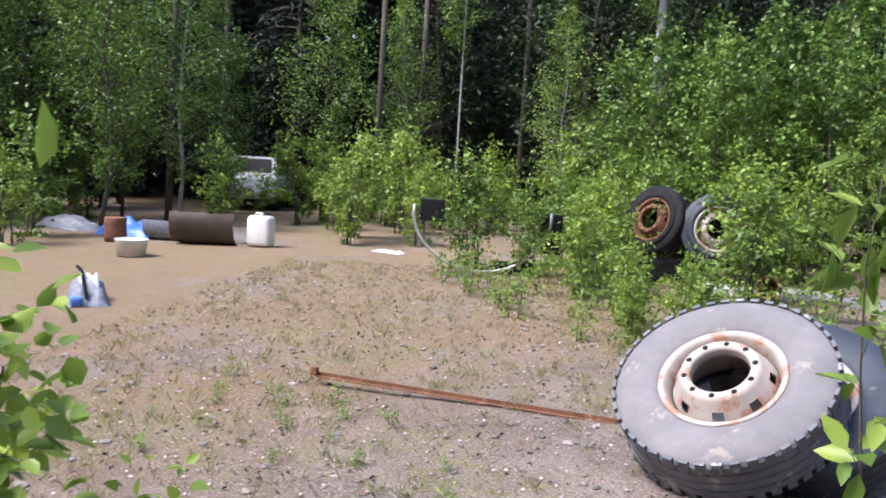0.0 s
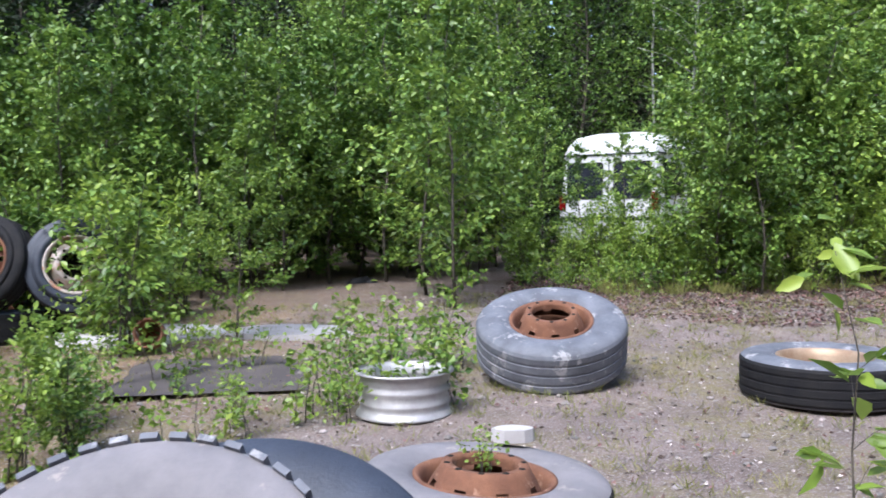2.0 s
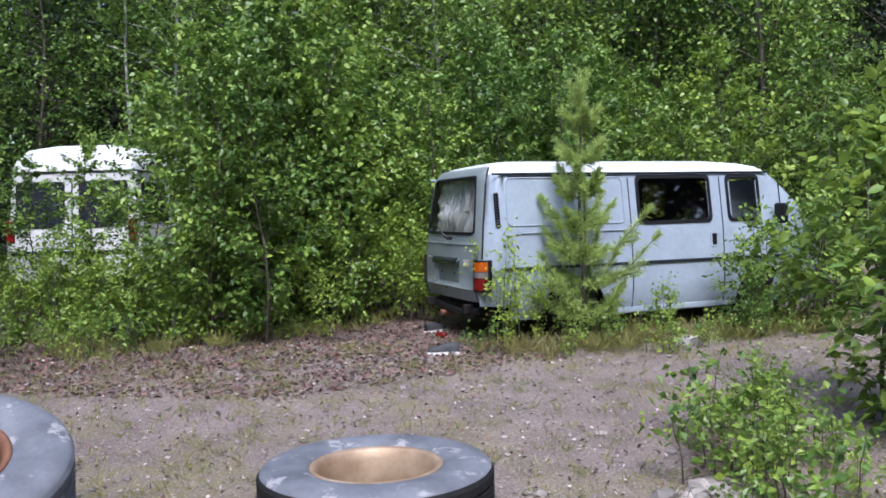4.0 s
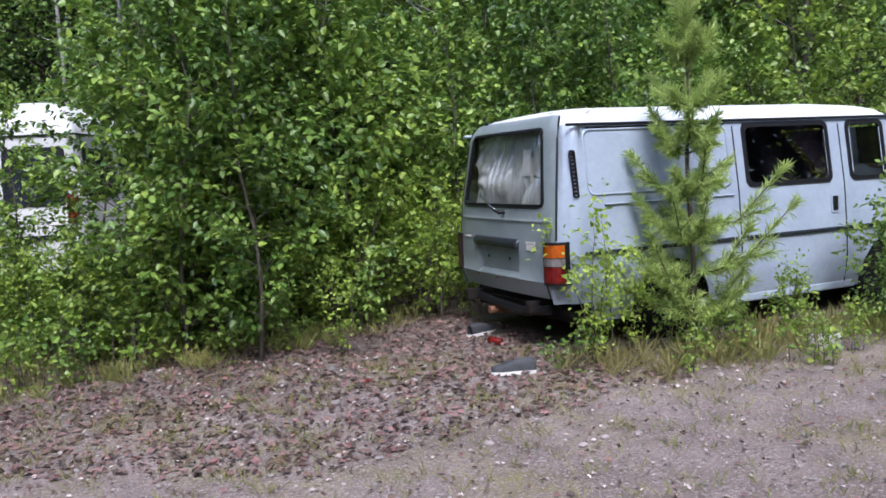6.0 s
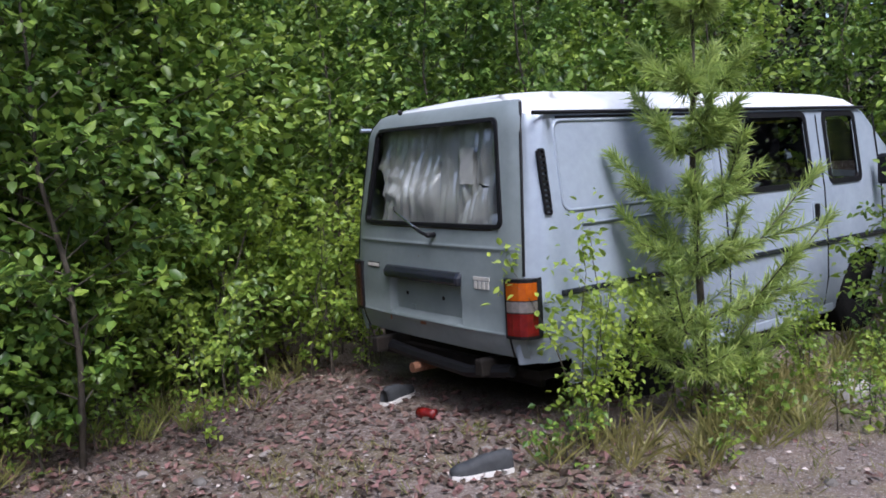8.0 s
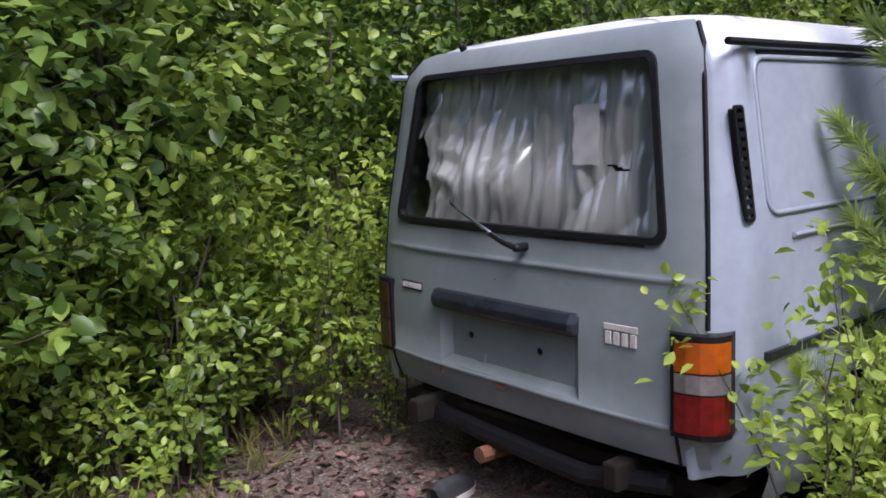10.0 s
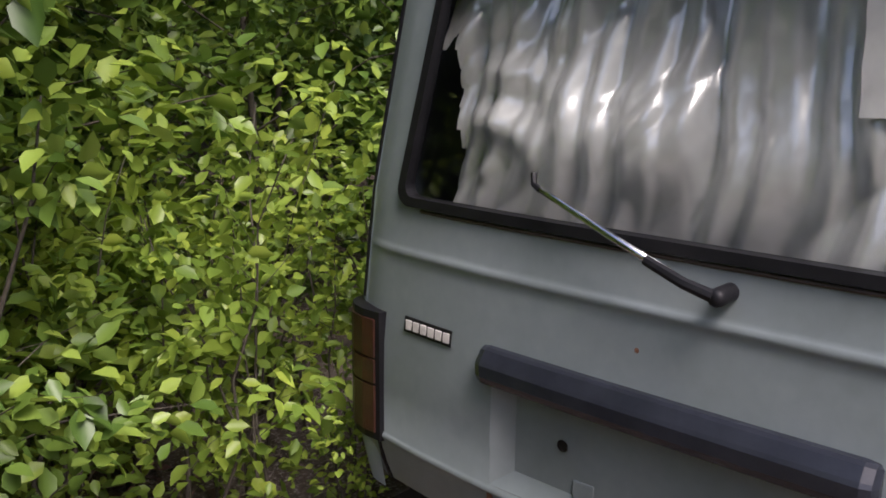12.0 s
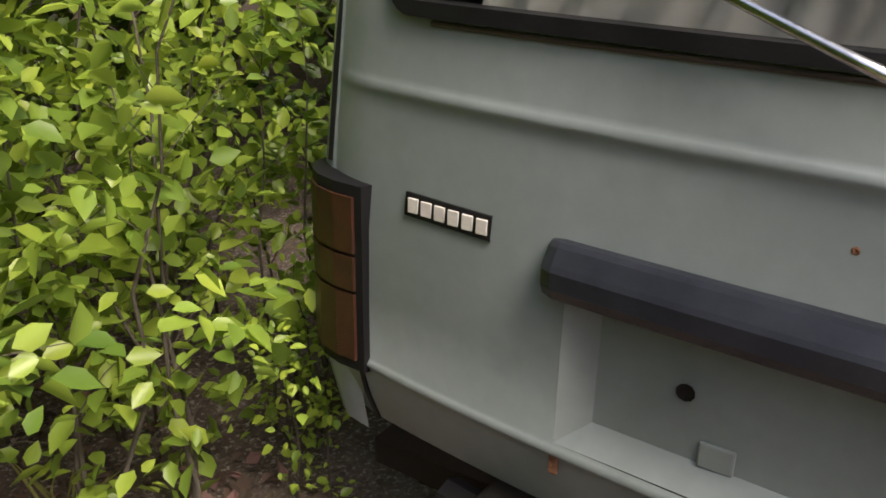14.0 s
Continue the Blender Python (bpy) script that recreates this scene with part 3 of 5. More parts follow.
        # the far lamp takes the lens colour with shade and grime in it
        for za, zb, mt, nm in ((0.685, 0.772, LENS_SHADED_DIRTY if s else AMBER, "amber_lens"), (0.625, 0.679, LENS_SHADED_DIRTY if s else CLEAR, "clear_lens"), (0.508, 0.619, LENS_SHADED_DIRTY if s else RED, "red_lens")):
            v, f = lens(za, zb, 0.004)
            v = [(x, 0.845 + (y - 0.845) * (1.022 if i % 6 == 0 else 1.0), z) for i, (x, y, z) in enumerate(v)]
            part(nm, (v, f), mt, lamp, smooth=False)
    # torn curtain of plastic sheet behind the rear glass, with a patch of paper
    cw, ch = 220, 90

    def sheet(u, v):
        z = 1.025 + 0.585 * v
        y = 0.845 + (u - 0.5) * (1.34 - 0.12 * v) - 0.02 * (1 - v)
        # vertical drops from the top rail, bulging and creased lower down
        w = u + 0.03 * noise.noise((u * 3, v * 2.2, 2.0)) * (1.3 - v)
        drop = abs(math.sin(23 * w + 0.8 * math.sin(2.5 * v))) ** 0.8
        f = 0.045 * drop * (0.3 + 0.7 * v) + 0.014 * abs(math.sin(53 * w + 2 * v)) + 0.003 * math.sin(140 * w + 3 * v)
        sag = math.exp(-((u - 0.62) / 0.13) ** 2 - ((v - 0.28) / 0.2) ** 2)
        sag2 = math.exp(-((u - 0.84) / 0.09) ** 2 - ((v - 0.36) / 0.22) ** 2)
        f += 0.05 * sag + 0.045 * sag2 + 0.07 * abs(noise.noise((u * 6 + v * 2.2, v * 1.2, 7.7))) * (1.2 - v) * (0.4 + u)
        f += 0.02 * abs(noise.noise((u * 18 + v * 5, v * 2.5, 3.1))) * (0.3 + u) + 0.025 * noise.noise((u * 4, v * 2, 1.5))
        f += 0.012 * math.sin(60 * math.hypot(u - 0.87, (v - 0.1) * 0.6)) * sag2
        return (rear_x(y, z) + 0.115 - f, y, z)
    tear = {(i, j) for i in range(37, 52) for j in range(28, 38) if abs(j - 33 - (i - 44) * 0.16) < 1.5 * (1 - abs(i - 44) / 9)}
    cv = [sheet(i / cw, j / ch) for j in range(ch + 1) for i in range(cw + 1)]
    cf = [(j * (cw + 1) + i, j * (cw + 1) + i + 1, (j + 1) * (cw + 1) + i + 1, (j + 1) * (cw + 1) + i) for j in range(ch) for i in range(cw) if (i, j) not in tear and not (i > 203 and j < 62 - (i - 203) * 0.8 and i > 203 + j * 0.16)]
    part("rear_curtain", (cv, cf), SHEET, van, "crumpled silver plastic sheet hung behind the glass", smooth=True)
    pv = []
    for j in range(9):
        for i in range(7):
            u, v = 0.24 + 0.085 * i / 6, 0.39 + 0.33 * j / 8
            x, y, z = sheet(u, v)
            pv.append((x * 0.25 + 0.75 * (rear_x(y, z) + 0.055) - 0.012 + 0.004 * math.sin(j * 1.7 + i), y, z))
    part("paper_patch", (pv, [(j * 7 + i, j * 7 + i + 1, (j + 1) * 7 + i + 1, (j + 1) * 7 + i) for j in range(8) for i in range(6)]), PAPER, van, "white paper strip stuck inside", smooth=True)
    # added panel across the cabin, coloured dark to keep the inside in shade
    part("bulkhead", box(0.03, 1.5, 1.2, (1.75, 0.845, 0.95)), INTERIOR_SHADE, van)
    # added dark panel that stands in for the shade below the tailgate
    part("rear_crossmember", box(0.04, 1.4, 0.26, (0.22, 0.845, 0.32), 0.01), DARK, van)
    # what is left of the bumper
    part("bumper_bracket", box(0.25, 0.06, 0.09, (0.08, 0.35, 0.31), 0.01), DARK, van)
    part("bumper_bracket", box(0.25, 0.06, 0.09, (0.08, 1.3, 0.31), 0.01), DARK, van)
    part("tow_beam", tube([(0.06, 0.2, 0.3), (0.02, 0.5, 0.26), (0.04, 1.0, 0.28), (0.08, 1.4, 0.3)], 0.035, 8), BLACK, van)
    part("exhaust_pipe", tube([(-0.03, 0.95, 0.22), (0.3, 0.93, 0.22), (1.5, 0.9, 0.25)], 0.03, 8), RUST, van)


build_van()


def build_camper():
    base = thing("camper_van", pose(-2.65, 5.0, ground_z(-2.6, 5), 0, 0, 66), "white high-roof van overgrown by saplings", "van")
    L, W = 4.6, 1.85
    lv = [(0.3, 0.04), (0.5, 0.0), (1.0, 0.0), (1.2, 0.02), (1.85, 0.08), (1.95, 0.07), (2.1, 0.12), (2.25, 0.24), (2.32, 0.5)]
    us = [0.0, 0.08, 0.25, 0.5, 0.75, 0.92, 1.0]

    def ring(z, i):
        r = 0.12
        pts = []
        for cx, cy, a0 in ((r, r, 180), (L - r, r, 270), (L - r, W - r, 0), (r, W - r, 90)):
            sx = 1 if cx < 1 else -1
            sy = 1 if cy < 1 else -1
            for a in (0, 30, 60, 90):
                pts.append((cx + sx * i + r * math.cos(radians(a0 + a)), cy + sy * i + r * math.sin(radians(a0 + a)), z))
        return pts
    vs = [p for z, i in lv for p in ring(z, i)]
    n = 16
    fs = [(j * n + i, j * n + (i + 1) % n, (j + 1) * n + (i + 1) % n, (j + 1) * n + i) for j in range(len(lv) - 1) for i in range(n)]
    fs.append(tuple((len(lv) - 1) * n + i for i in range(n)))
    body = part("body", (vs, fs), WHITE, base, smooth=True)
    part("roof_seam", tube([(0.05, 0.06, 1.94), (L / 2, 0.06, 1.94), (L - 0.1, 0.06, 1.94)], 0.012, 6), BLACK, body)
    part("roof_seam", tube([(0.065, 0.06, 1.94), (0.06, W - 0.06, 1.94)], 0.012, 6), BLACK, body)
    for y in (0.5, 1.35):
        win = part("rear_window", ring_band(round_rect(0.66, 0.62, 0.06), round_rect(0.6, 0.56, 0.05), lambda u, v, d: (0.02 + (v + 0.3) * 0.092 - d, y + u, 1.5 + v), 0.012), BLACK, base)
        part("pane", ([(0.012 + (v + 0.3) * 0.092, y + u, 1.5 + v) for u, v in round_rect(0.62, 0.58, 0.05)], [tuple(range(28))]), GARNISH, win)
    part("door_gap", tube([(-0.004, 0.92, 0.4), (-0.004, 0.92, 1.0), (0.07, 0.92, 1.85)], 0.008, 6), BLACK, body)
    for x in (0.75, 1.9):
        win = part("side_window", ring_band(round_rect(0.95, 0.55, 0.06), round_rect(0.9, 0.5, 0.05), lambda u, v, d: (x + u, 0.02 + (v + 0.32) * 0.092 - d, 1.52 + v), 0.012), BLACK, base)
        part("pane", ([(x + u, 0.012 + (v + 0.32) * 0.092, 1.52 + v) for u, v in round_rect(0.92, 0.52, 0.05)], [tuple(range(28))]), GARNISH, win)
    part("belt_moulding", box(0.03, W - 0.2, 0.05, (-0.005, W / 2, 0.86), 0.01), GARNISH, base)
    part("belt_moulding", box(L - 0.4, 0.03, 0.05, (L / 2, -0.005, 0.86), 0.01), GARNISH, base)
    part("rear_bumper", box(0.12, W - 0.1, 0.16, (-0.04, W / 2, 0.42), 0.03), GARNISH, base)
    for y in (0.1, W - 0.1):
        part("tail_lamp", box(0.03, 0.12, 0.3, (0.0, y, 1.15), 0.01), RED, base)
    for x, y in ((0.9, 0.12), (3.6, 0.12), (0.9, W - 0.12), (3.6, W - 0.12)):
        part("wheel", lathe([(0.0, -0.08), (0.19, -0.09), (0.28, -0.1), (0.32, -0.07), (0.32, 0.07), (0.28, 0.1), (0.0, 0.08)], 24), TREAD, base, smooth=True, m=pose(x, y, 0.32, 90, 0, 0))


build_camper()

# ---- truck wheels ----


def truck_wheel(m, label, R=0.54, W=0.30, rubber=RUBBER, rim=RUST, disc="out", tread=TREAD, group="scrap truck wheels", lugs=0):
    """A tyre on its rim, lying with its axis along z. disc: 'out' dished up, 'none' open barrel."""
    ob = thing("truck_wheel", m, label, "wheel", group)
    h, r0 = W / 2, 0.285
    side = [(r0 + 0.005, 0.55 * h), (r0 + 0.012, 0.80 * h), (r0 + 0.05, 0.93 * h), (r0 + 0.12, 1.0 * h), (R - 0.09, 0.99 * h), (R - 0.075, 0.965 * h), (R - 0.03, 0.90 * h), (R - 0.012, 0.80 * h)]
    tyre = part("tyre", lathe(side, 64), rubber, ob, smooth=True)
    part("lower_sidewall", lathe([(r, -z) for r, z in side], 64), rubber, tyre, smooth=True)
    groove = [(R - 0.012, 0.80 * h), (R, 0.68 * h)]
    for c in (0.4, 0.0, -0.4):
        groove += [(R, (c + 0.06) * h), (R - 0.005, (c + 0.05) * h), (R - 0.005, (c - 0.05) * h), (R, (c - 0.06) * h)]
    groove += [(R, -0.68 * h), (R - 0.012, -0.80 * h)]
    part("tread", lathe(groove, 64), tread, tyre)
    if lugs:
        bm = bmesh.new()
        for k in range(lugs):
            a = 2 * math.pi * k / lugs
            for s in (-1, 1):
                mm = Matrix.Rotation(a + (0.03 if s > 0 else 0), 4, "Z") @ Matrix.Translation((R - 0.005, 0, s * 0.66 * h)) @ Matrix.Diagonal((0.018, 0.045, 0.5 * h, 1))
                bmesh.ops.create_cube(bm, size=1, matrix=mm)
        tagged(part("tread_pattern", bm, tread, tyre), kind="stuff")
    barrel = [(r0 + 0.02, 0.80 * h), (r0 + 0.022, 0.86 * h), (r0 + 0.006, 0.88 * h), (r0 - 0.012, 0.78 * h), (r0 - 0.02, 0.5 * h), (r0 - 0.035, 0.1 * h), (r0 - 0.03, -0.5 * h), (r0 - 0.012, -0.78 * h), (r0 + 0.02, -0.86 * h)]
    wheel = part("rim", lathe(barrel, 64), rim, ob, smooth=True)
    if disc == "out":
        top = 1.2 * h
        prof = [(r0 - 0.035, 0.35 * h), (r0 - 0.045, 0.55 * h), (r0 - 0.065, 0.80 * h), (0.195, 1.05 * h), (0.185, top), (0.145, top), (0.14, top - 0.02), (0.138, top - 0.05)]
        d = part("disc", lathe(prof, 80, skip=lambda i, j: i == 1 and j % 10 in (0, 1, 2)), rim, wheel, smooth=True)
        hole = lathe([(0, 0.0), (0.013, 0.0), (0.015, -0.002)], 8)
        hv, hf = [(x, y, z + 0.0025) for x, y, z in hole[0]], hole[1]
        me = mesh_of("stud_hole", hv, hf, DARK)
        for k in range(10):
            a = 2 * math.pi * (k + 0.5) / 10
            part("stud_hole", me, DARK, d, m=Matrix.Translation((0.166 * math.cos(a), 0.166 * math.sin(a), top)))
        # dark disc deep in the hub: the hole's shade is put into its colour
        part("axle_opening", lathe([(0.0, -0.8 * h), (0.24, -0.8 * h)], 32), DARK, wheel)
    return ob


def facing(p, normal, spin=0):
    return Matrix.Translation(p) @ Vector(normal).normalized().to_track_quat("Z", "Y").to_matrix().to_4x4() @ Matrix.Rotation(radians(spin), 4, "Z")


def lying(x, y, W, tilt=(0, 0, 1), sink=0.01):
    return facing((x, y, ground_z(x, y) + W / 2 - sink), tilt)


truck_wheel(lying(-4.08, -3.30, 0.37, (0.02, -0.36, 1), -0.125), "grey truck wheel lying flat with a rusty dished rim", 0.55, 0.37, RUBBER, RUST, tread=RUBBER)
truck_wheel(lying(-2.26, -3.62, 0.30), "black truck tyre lying flat on a dull gold rim", 0.54, 0.30, RUBBER, RIM_GOLD, disc="none")
truck_wheel(lying(-4.25, -6.15, 0.32, (0.06, 0.02, 1)), "weathered truck wheel lying flat with an orange rusty rim", 0.54, 0.32, RUBBER_PALE, RUST)
# tread in darker rubber than the sidewall: its shaded side put into the colour
truck_wheel(facing((-4.81, -8.10, 0.18), (0.055, -0.62, 0.78), 12), "sun-bleached truck wheel with a cream rim leaning on another", 0.53, 0.29, RUBBER_PALE, RIM_PALE, tread=RUBBER, lugs=44)
truck_wheel(facing((-4.68, -7.69, 0.10), (0.16, -0.52, 0.84)), "blue-black truck tyre propped under a leaning wheel", 0.54, 0.28, RUBBER_BLUE, RIM_PALE, disc="out", tread=RUBBER_BLUE)


def loose_rim(x, y):
    z = ground_z(x, y)
    ob = thing("loose_rim", pose(x, y, z), "bare silver truck rim standing on the gravel", "rim")
    prof = [(0.322, 0.290), (0.328, 0.285), (0.324, 0.276), (0.305, 0.268), (0.300, 0.235), (0.288, 0.215), (0.288, 0.195), (0.298, 0.180), (0.298, 0.165), (0.288, 0.150), (0.288, 0.110), (0.298, 0.095), (0.298, 0.08), (0.288, 0.065), (0.298, 0.035), (0.318, 0.018), (0.322, 0.0)]
    part("barrel", lathe(prof + [(r - 0.012, z) for r, z in prof[::-1]], 64), RIM_SILVER, ob, smooth=True)
    part("disc", lathe([(0.14, 0.05), (0.2, 0.05), (0.25, 0.08), (0.284, 0.12)], 64), RIM_SILVER, ob, smooth=True)


loose_rim(-5.0, -4.18)

# wheel pair with its axle on a heap at the thicket's edge
T3 = Vector((-9.75, -1.8, 0.62))
truck_wheel(facing(T3, (-0.06, -0.93, 0.30)), "black truck wheel with rusty rim propped on scrap", 0.49, 0.28, TREAD, RUST)
truck_wheel(facing(T3 + Vector((0.78, 0.28, -0.05)), (0.5, -0.75, 0.2)), "second truck wheel with a pale rim in the shrubs", 0.49, 0.28, RUBBER_BLUE, RIM_PALE)
truck_wheel(lying(-9.8, -1.5, 0.3), "dark truck tyre lying under scrap wheels", 0.54, 0.36, RUBBER_BLUE, RUST)

# ---- plants ----


def leaf_mesh(name, pos, way, size, width, material, rng, oval=False):
    """One mesh of many folded leaves, each an island."""
    n = len(pos)
    way = way / (np.linalg.norm(way, axis=1, keepdims=True) + 1e-9)
    side = np.cross(way, rng.normal(size=(n, 3)) * 0.5 + np.array([0, 0, 1.0]))
    side /= np.linalg.norm(side, axis=1, keepdims=True) + 1e-9
    up = np.cross(side, way)
    ln = (size * rng.uniform(0.6, 1.25, n))[:, None]
    wd = ln * width
    if oval:
        v = np.stack([pos, pos + way * ln * 0.28 + side * wd * 0.44 + up * wd * 0.15, pos + way * ln * 0.62 + side * wd * 0.42 + up * wd * 0.12, pos + way * ln - up * ln * 0.1, pos + way * ln * 0.62 - side * wd * 0.42 + up * wd * 0.12, pos + way * ln * 0.28 - side * wd * 0.44 + up * wd * 0.15], 1)
        f = np.array([[0, 1, 2, 3], [0, 3, 4, 5]])
        k = 6
    else:
        v = np.stack([pos, pos + way * ln * 0.45 + side * wd * 0.5 + up * wd * 0.18, pos + way * ln - up * ln * 0.08, pos + way * ln * 0.45 - side * wd * 0.5 + up * wd * 0.18], 1)
        f = np.array([[0, 1, 2], [0, 2, 3]])
        k = 4
    faces = (np.arange(n)[:, None, None] * k + f[None]).reshape(-1, f.shape[1])
    me = bpy.data.meshes.new(name)
    me.from_pydata(v.reshape(-1, 3).tolist(), [], faces.tolist())
    me.materials.append(material)
    if oval:
        me.shade_smooth()
    return me


def tree_meshes(seed, H, R, nb, nl, leaf, low=0.1, peak=0.35, rise=0.5, width=0.72, material=LEAF, bark=BARK, thick=0.02, oval=False, stems=1, clump=0.10):
    rng = np.random.default_rng(seed)
    stem, wood, pos, way = [], [], [], []
    for s in range(stems):
        lean = rng.normal(size=2) * (0.05 if stems == 1 else 0.3) * H * 0.5
        foot = rng.normal(size=2) * (0.0 if stems == 1 else 0.06)
        hh = H * (1 if s == 0 else rng.uniform(0.6, 1))
        zz = np.linspace(0, 1, 7)
        pts = np.stack([foot[0] + lean[0] * zz ** 1.5, foot[1] + lean[1] * zz ** 1.5, zz * hh], 1)
        pts[1:-1, :2] += rng.normal(size=(5, 2)) * 0.012 * hh
        pts[0, 2] = -0.12
        stem.append(tube(pts, thick, 6, 0.2))
        for b in range(nb // stems):
            t = low + (1 - low) * ((b + rng.uniform()) / (nb // stems))
            k = min(int(t * 6), 5)
            root = pts[k] + (pts[k + 1] - pts[k]) * (t * 6 - k)
            q = (t - low) / (1 - low)
            reach = R * (q / peak if q < peak else (1 - q) / (1 - peak)) ** 0.6 * rng.uniform(0.65, 1.15) / (1 if stems == 1 else 1.3) + 0.04 * H * 0.3
            a = b * 2.4 + rng.uniform(0, 1.2) + s
            d = np.array([math.cos(a), math.sin(a), 0])
            tip = root + d * reach + np.array([0, 0, reach * rise * rng.uniform(0.5, 1.4)])
            mid = (root + tip) / 2 + np.array([0, 0, reach * 0.1])
            wood.append(tube([root, mid, tip], thick * 0.32 * (1 - 0.5 * q), 3, 0.3, cap=False))
            m = max(3, int(nl / nb * (0.35 + reach / R)))
            u = rng.uniform(0.2, 1.05, m)[:, None]
            c = (1 - u) ** 2 * root + 2 * u * (1 - u) * mid + u * u * tip
            c = c + rng.normal(size=(m, 3)) * clump * (0.4 + reach * 0.7)
            pos.append(c)
            way.append(d + rng.normal(size=(m, 3)) * 0.8 + np.array([0, 0, -0.15]))
        m = max(4, nl // 40)
        pos.append(pts[-1] + rng.normal(size=(m, 3)) * np.array([0.06, 0.06, 0.12]) * (0.5 + R))
        way.append(rng.normal(size=(m, 3)) + np.array([0, 0, 0.6]))
    pos, way = np.concatenate(pos), np.concatenate(way)
    pos[:, 2] = np.maximum(pos[:, 2], 0.02)
    trunk = mesh_of("trunk", *merged(*stem), bark, True)
    limbs = mesh_of("branching", *merged(*wood), bark, True)
    return trunk, limbs, leaf_mesh("crown", pos, way, leaf, width, material, rng, oval)


def plant(meshes, name, x, y, size, turn, label, category, group, lean=(0, 0)):
    m = pose(x, y, ground_z(x, y), lean[0], lean[1], turn) @ Matrix.Scale(size, 4)
    ob = thing(name, m, label, category, group)
    for pname, me in zip(("trunk", "branching", "crown"), meshes):
        c = new(pname, me)
        c.parent = ob
        if pname != "trunk":
            tagged(c, kind="stuff")
    return ob


def spread(rng, n, poly, gap, taken):
    """Places inside a polygon, each at least gap from all taken."""
    xs, ys = [p[0] for p in poly], [p[1] for p in poly]
    out, tries = [], 0
    while len(out) < n and tries < n * 60:
        tries += 1
        x, y = rng.uniform(min(xs), max(xs)), rng.uniform(min(ys), max(ys))
        inside = False
        for (ax, ay), (bx, by) in zip(poly, poly[1:] + poly[:1]):
            if (ay > y) != (by > y) and x < (bx - ax) * (y - ay) / (by - ay) + ax:
                inside = not inside
        if inside and (gap == 0 or all((x - a) ** 2 + (y - b) ** 2 > gap * gap for a, b in taken)):
            taken.append((x, y))
            out.append((x, y))
    return out


SAPLINGS = [tree_meshes(11 + k, 3.4, 0.95, 40, 3200, 0.077, 0.05, 0.3, width=0.66, material=LEAF_LIGHT if k == 2 else LEAF, thick=0.022, oval=True, clump=0.062) for k in range(4)]
SHRUBS = [tree_meshes(31 + k, 1.3, 0.62, 30, 1500, 0.066, 0.03, 0.35, width=0.64, material=(LEAF_LIGHT, LEAF, LEAF_LIGHT)[k], thick=0.012, oval=True, stems=4, clump=0.07) for k in range(3)]
WEEDS = [tree_meshes(51 + k, 0.42, 0.20, 14, 170, 0.05, 0.05, 0.4, material=(LEAF_LIGHT, LEAF_LIGHT, LEAF)[k], thick=0.005, stems=3, clump=0.07) for k in range(3)]
TALL = [tree_meshes(71 + k, 8.0, 1.5, 60, 6500, 0.10, 0.12, 0.35, material=LEAF, bark=BIRCH if k == 0 else BARK, thick=0.06, clump=0.14) for k in range(3)]
DEEP = [tree_meshes(91 + k, 9.0, 2.0, 80, 4200, 0.16, 0.02, 0.3, material=LEAF_SHADED, thick=0.09, clump=0.14) for k in range(2)]
SPRUCES = [tree_meshes(101 + k, 13.0, 2.1, 120, 4500, 0.36, 0.03, 0.06, rise=-0.25, width=0.3, material=SPRUCE_SHADED, thick=0.14, clump=0.10) for k in range(2)]

prng = random.Random(5)
LAB = {"sapling": "leafy young deciduous sapling in the thicket", "shrub": "low bright green broadleaf shrub", "tree": "slender green deciduous tree behind the thicket", "dark": "dense green tree in the wood, shade put into its leaves", "spruce": "tall spruce in the wood, shade put into its colour", "weed": "small green weed sprouting from gravel"}


def sow(kind, variants, n, poly, gap, lo, hi, taken, name, group):
    for x, y in spread(prng, n, poly, gap, taken):
        plant(variants[prng.randrange(len(variants))], name, x, y, prng.uniform(lo, hi), prng.uniform(0, 360), LAB[kind], kind if kind in ("shrub", "weed") else "tree", group, (prng.uniform(-4, 4), prng.uniform(-4, 4)))


used = [(T3.x + 0.32 * k, T3.y - 0.42 * k) for k in range(1, 9)] + [(T3.x + 0.2, T3.y - 0.3), (T3.x - 0.1, T3.y), (-10.6, -4.6), (-11.1, -4.3), (-11.5, -4.0), (-11.0, -4.0), (-10.9, -3.6), (-11.3, -3.6), (-10.5, -4.2), (-10.1, -4.6)]
# thicket between the two vans, up to the van's hidden flank
sow("sapling", SAPLINGS, 15, [(-2.1, 2.5), (-0.3, 2.35), (0.3, 4.2), (-1.4, 4.6)], 0.42, 0.8, 1.15, used, "sapling", "thicket saplings")
sow("shrub", SHRUBS, 12, [(-2.9, 2.0), (-0.4, 2.0), (-0.1, 2.5), (-2.7, 2.8)], 0.3, 0.6, 1.0, used, "shrub", "thicket shrubs")
# low growth before the white van
sow("shrub", SHRUBS, 16, [(-5.2, 2.9), (-2.6, 2.2), (-2.4, 4.4), (-5.2, 4.6)], 0.42, 0.45, 0.8, used, "shrub", "thicket shrubs")
for x, y, s in ((-1.75, 2.1, 0.9), (-2.25, 2.45, 0.95), (-4.5, 3.6, 0.72), (-3.3, 3.3, 0.62), (-2.55, 3.9, 0.8), (-3.9, 4.5, 0.6)):
    used.append((x, y))
    plant(SAPLINGS[prng.randrange(4)], "sapling", x, y, s, prng.uniform(0, 360), LAB["sapling"], "tree", "thicket saplings")
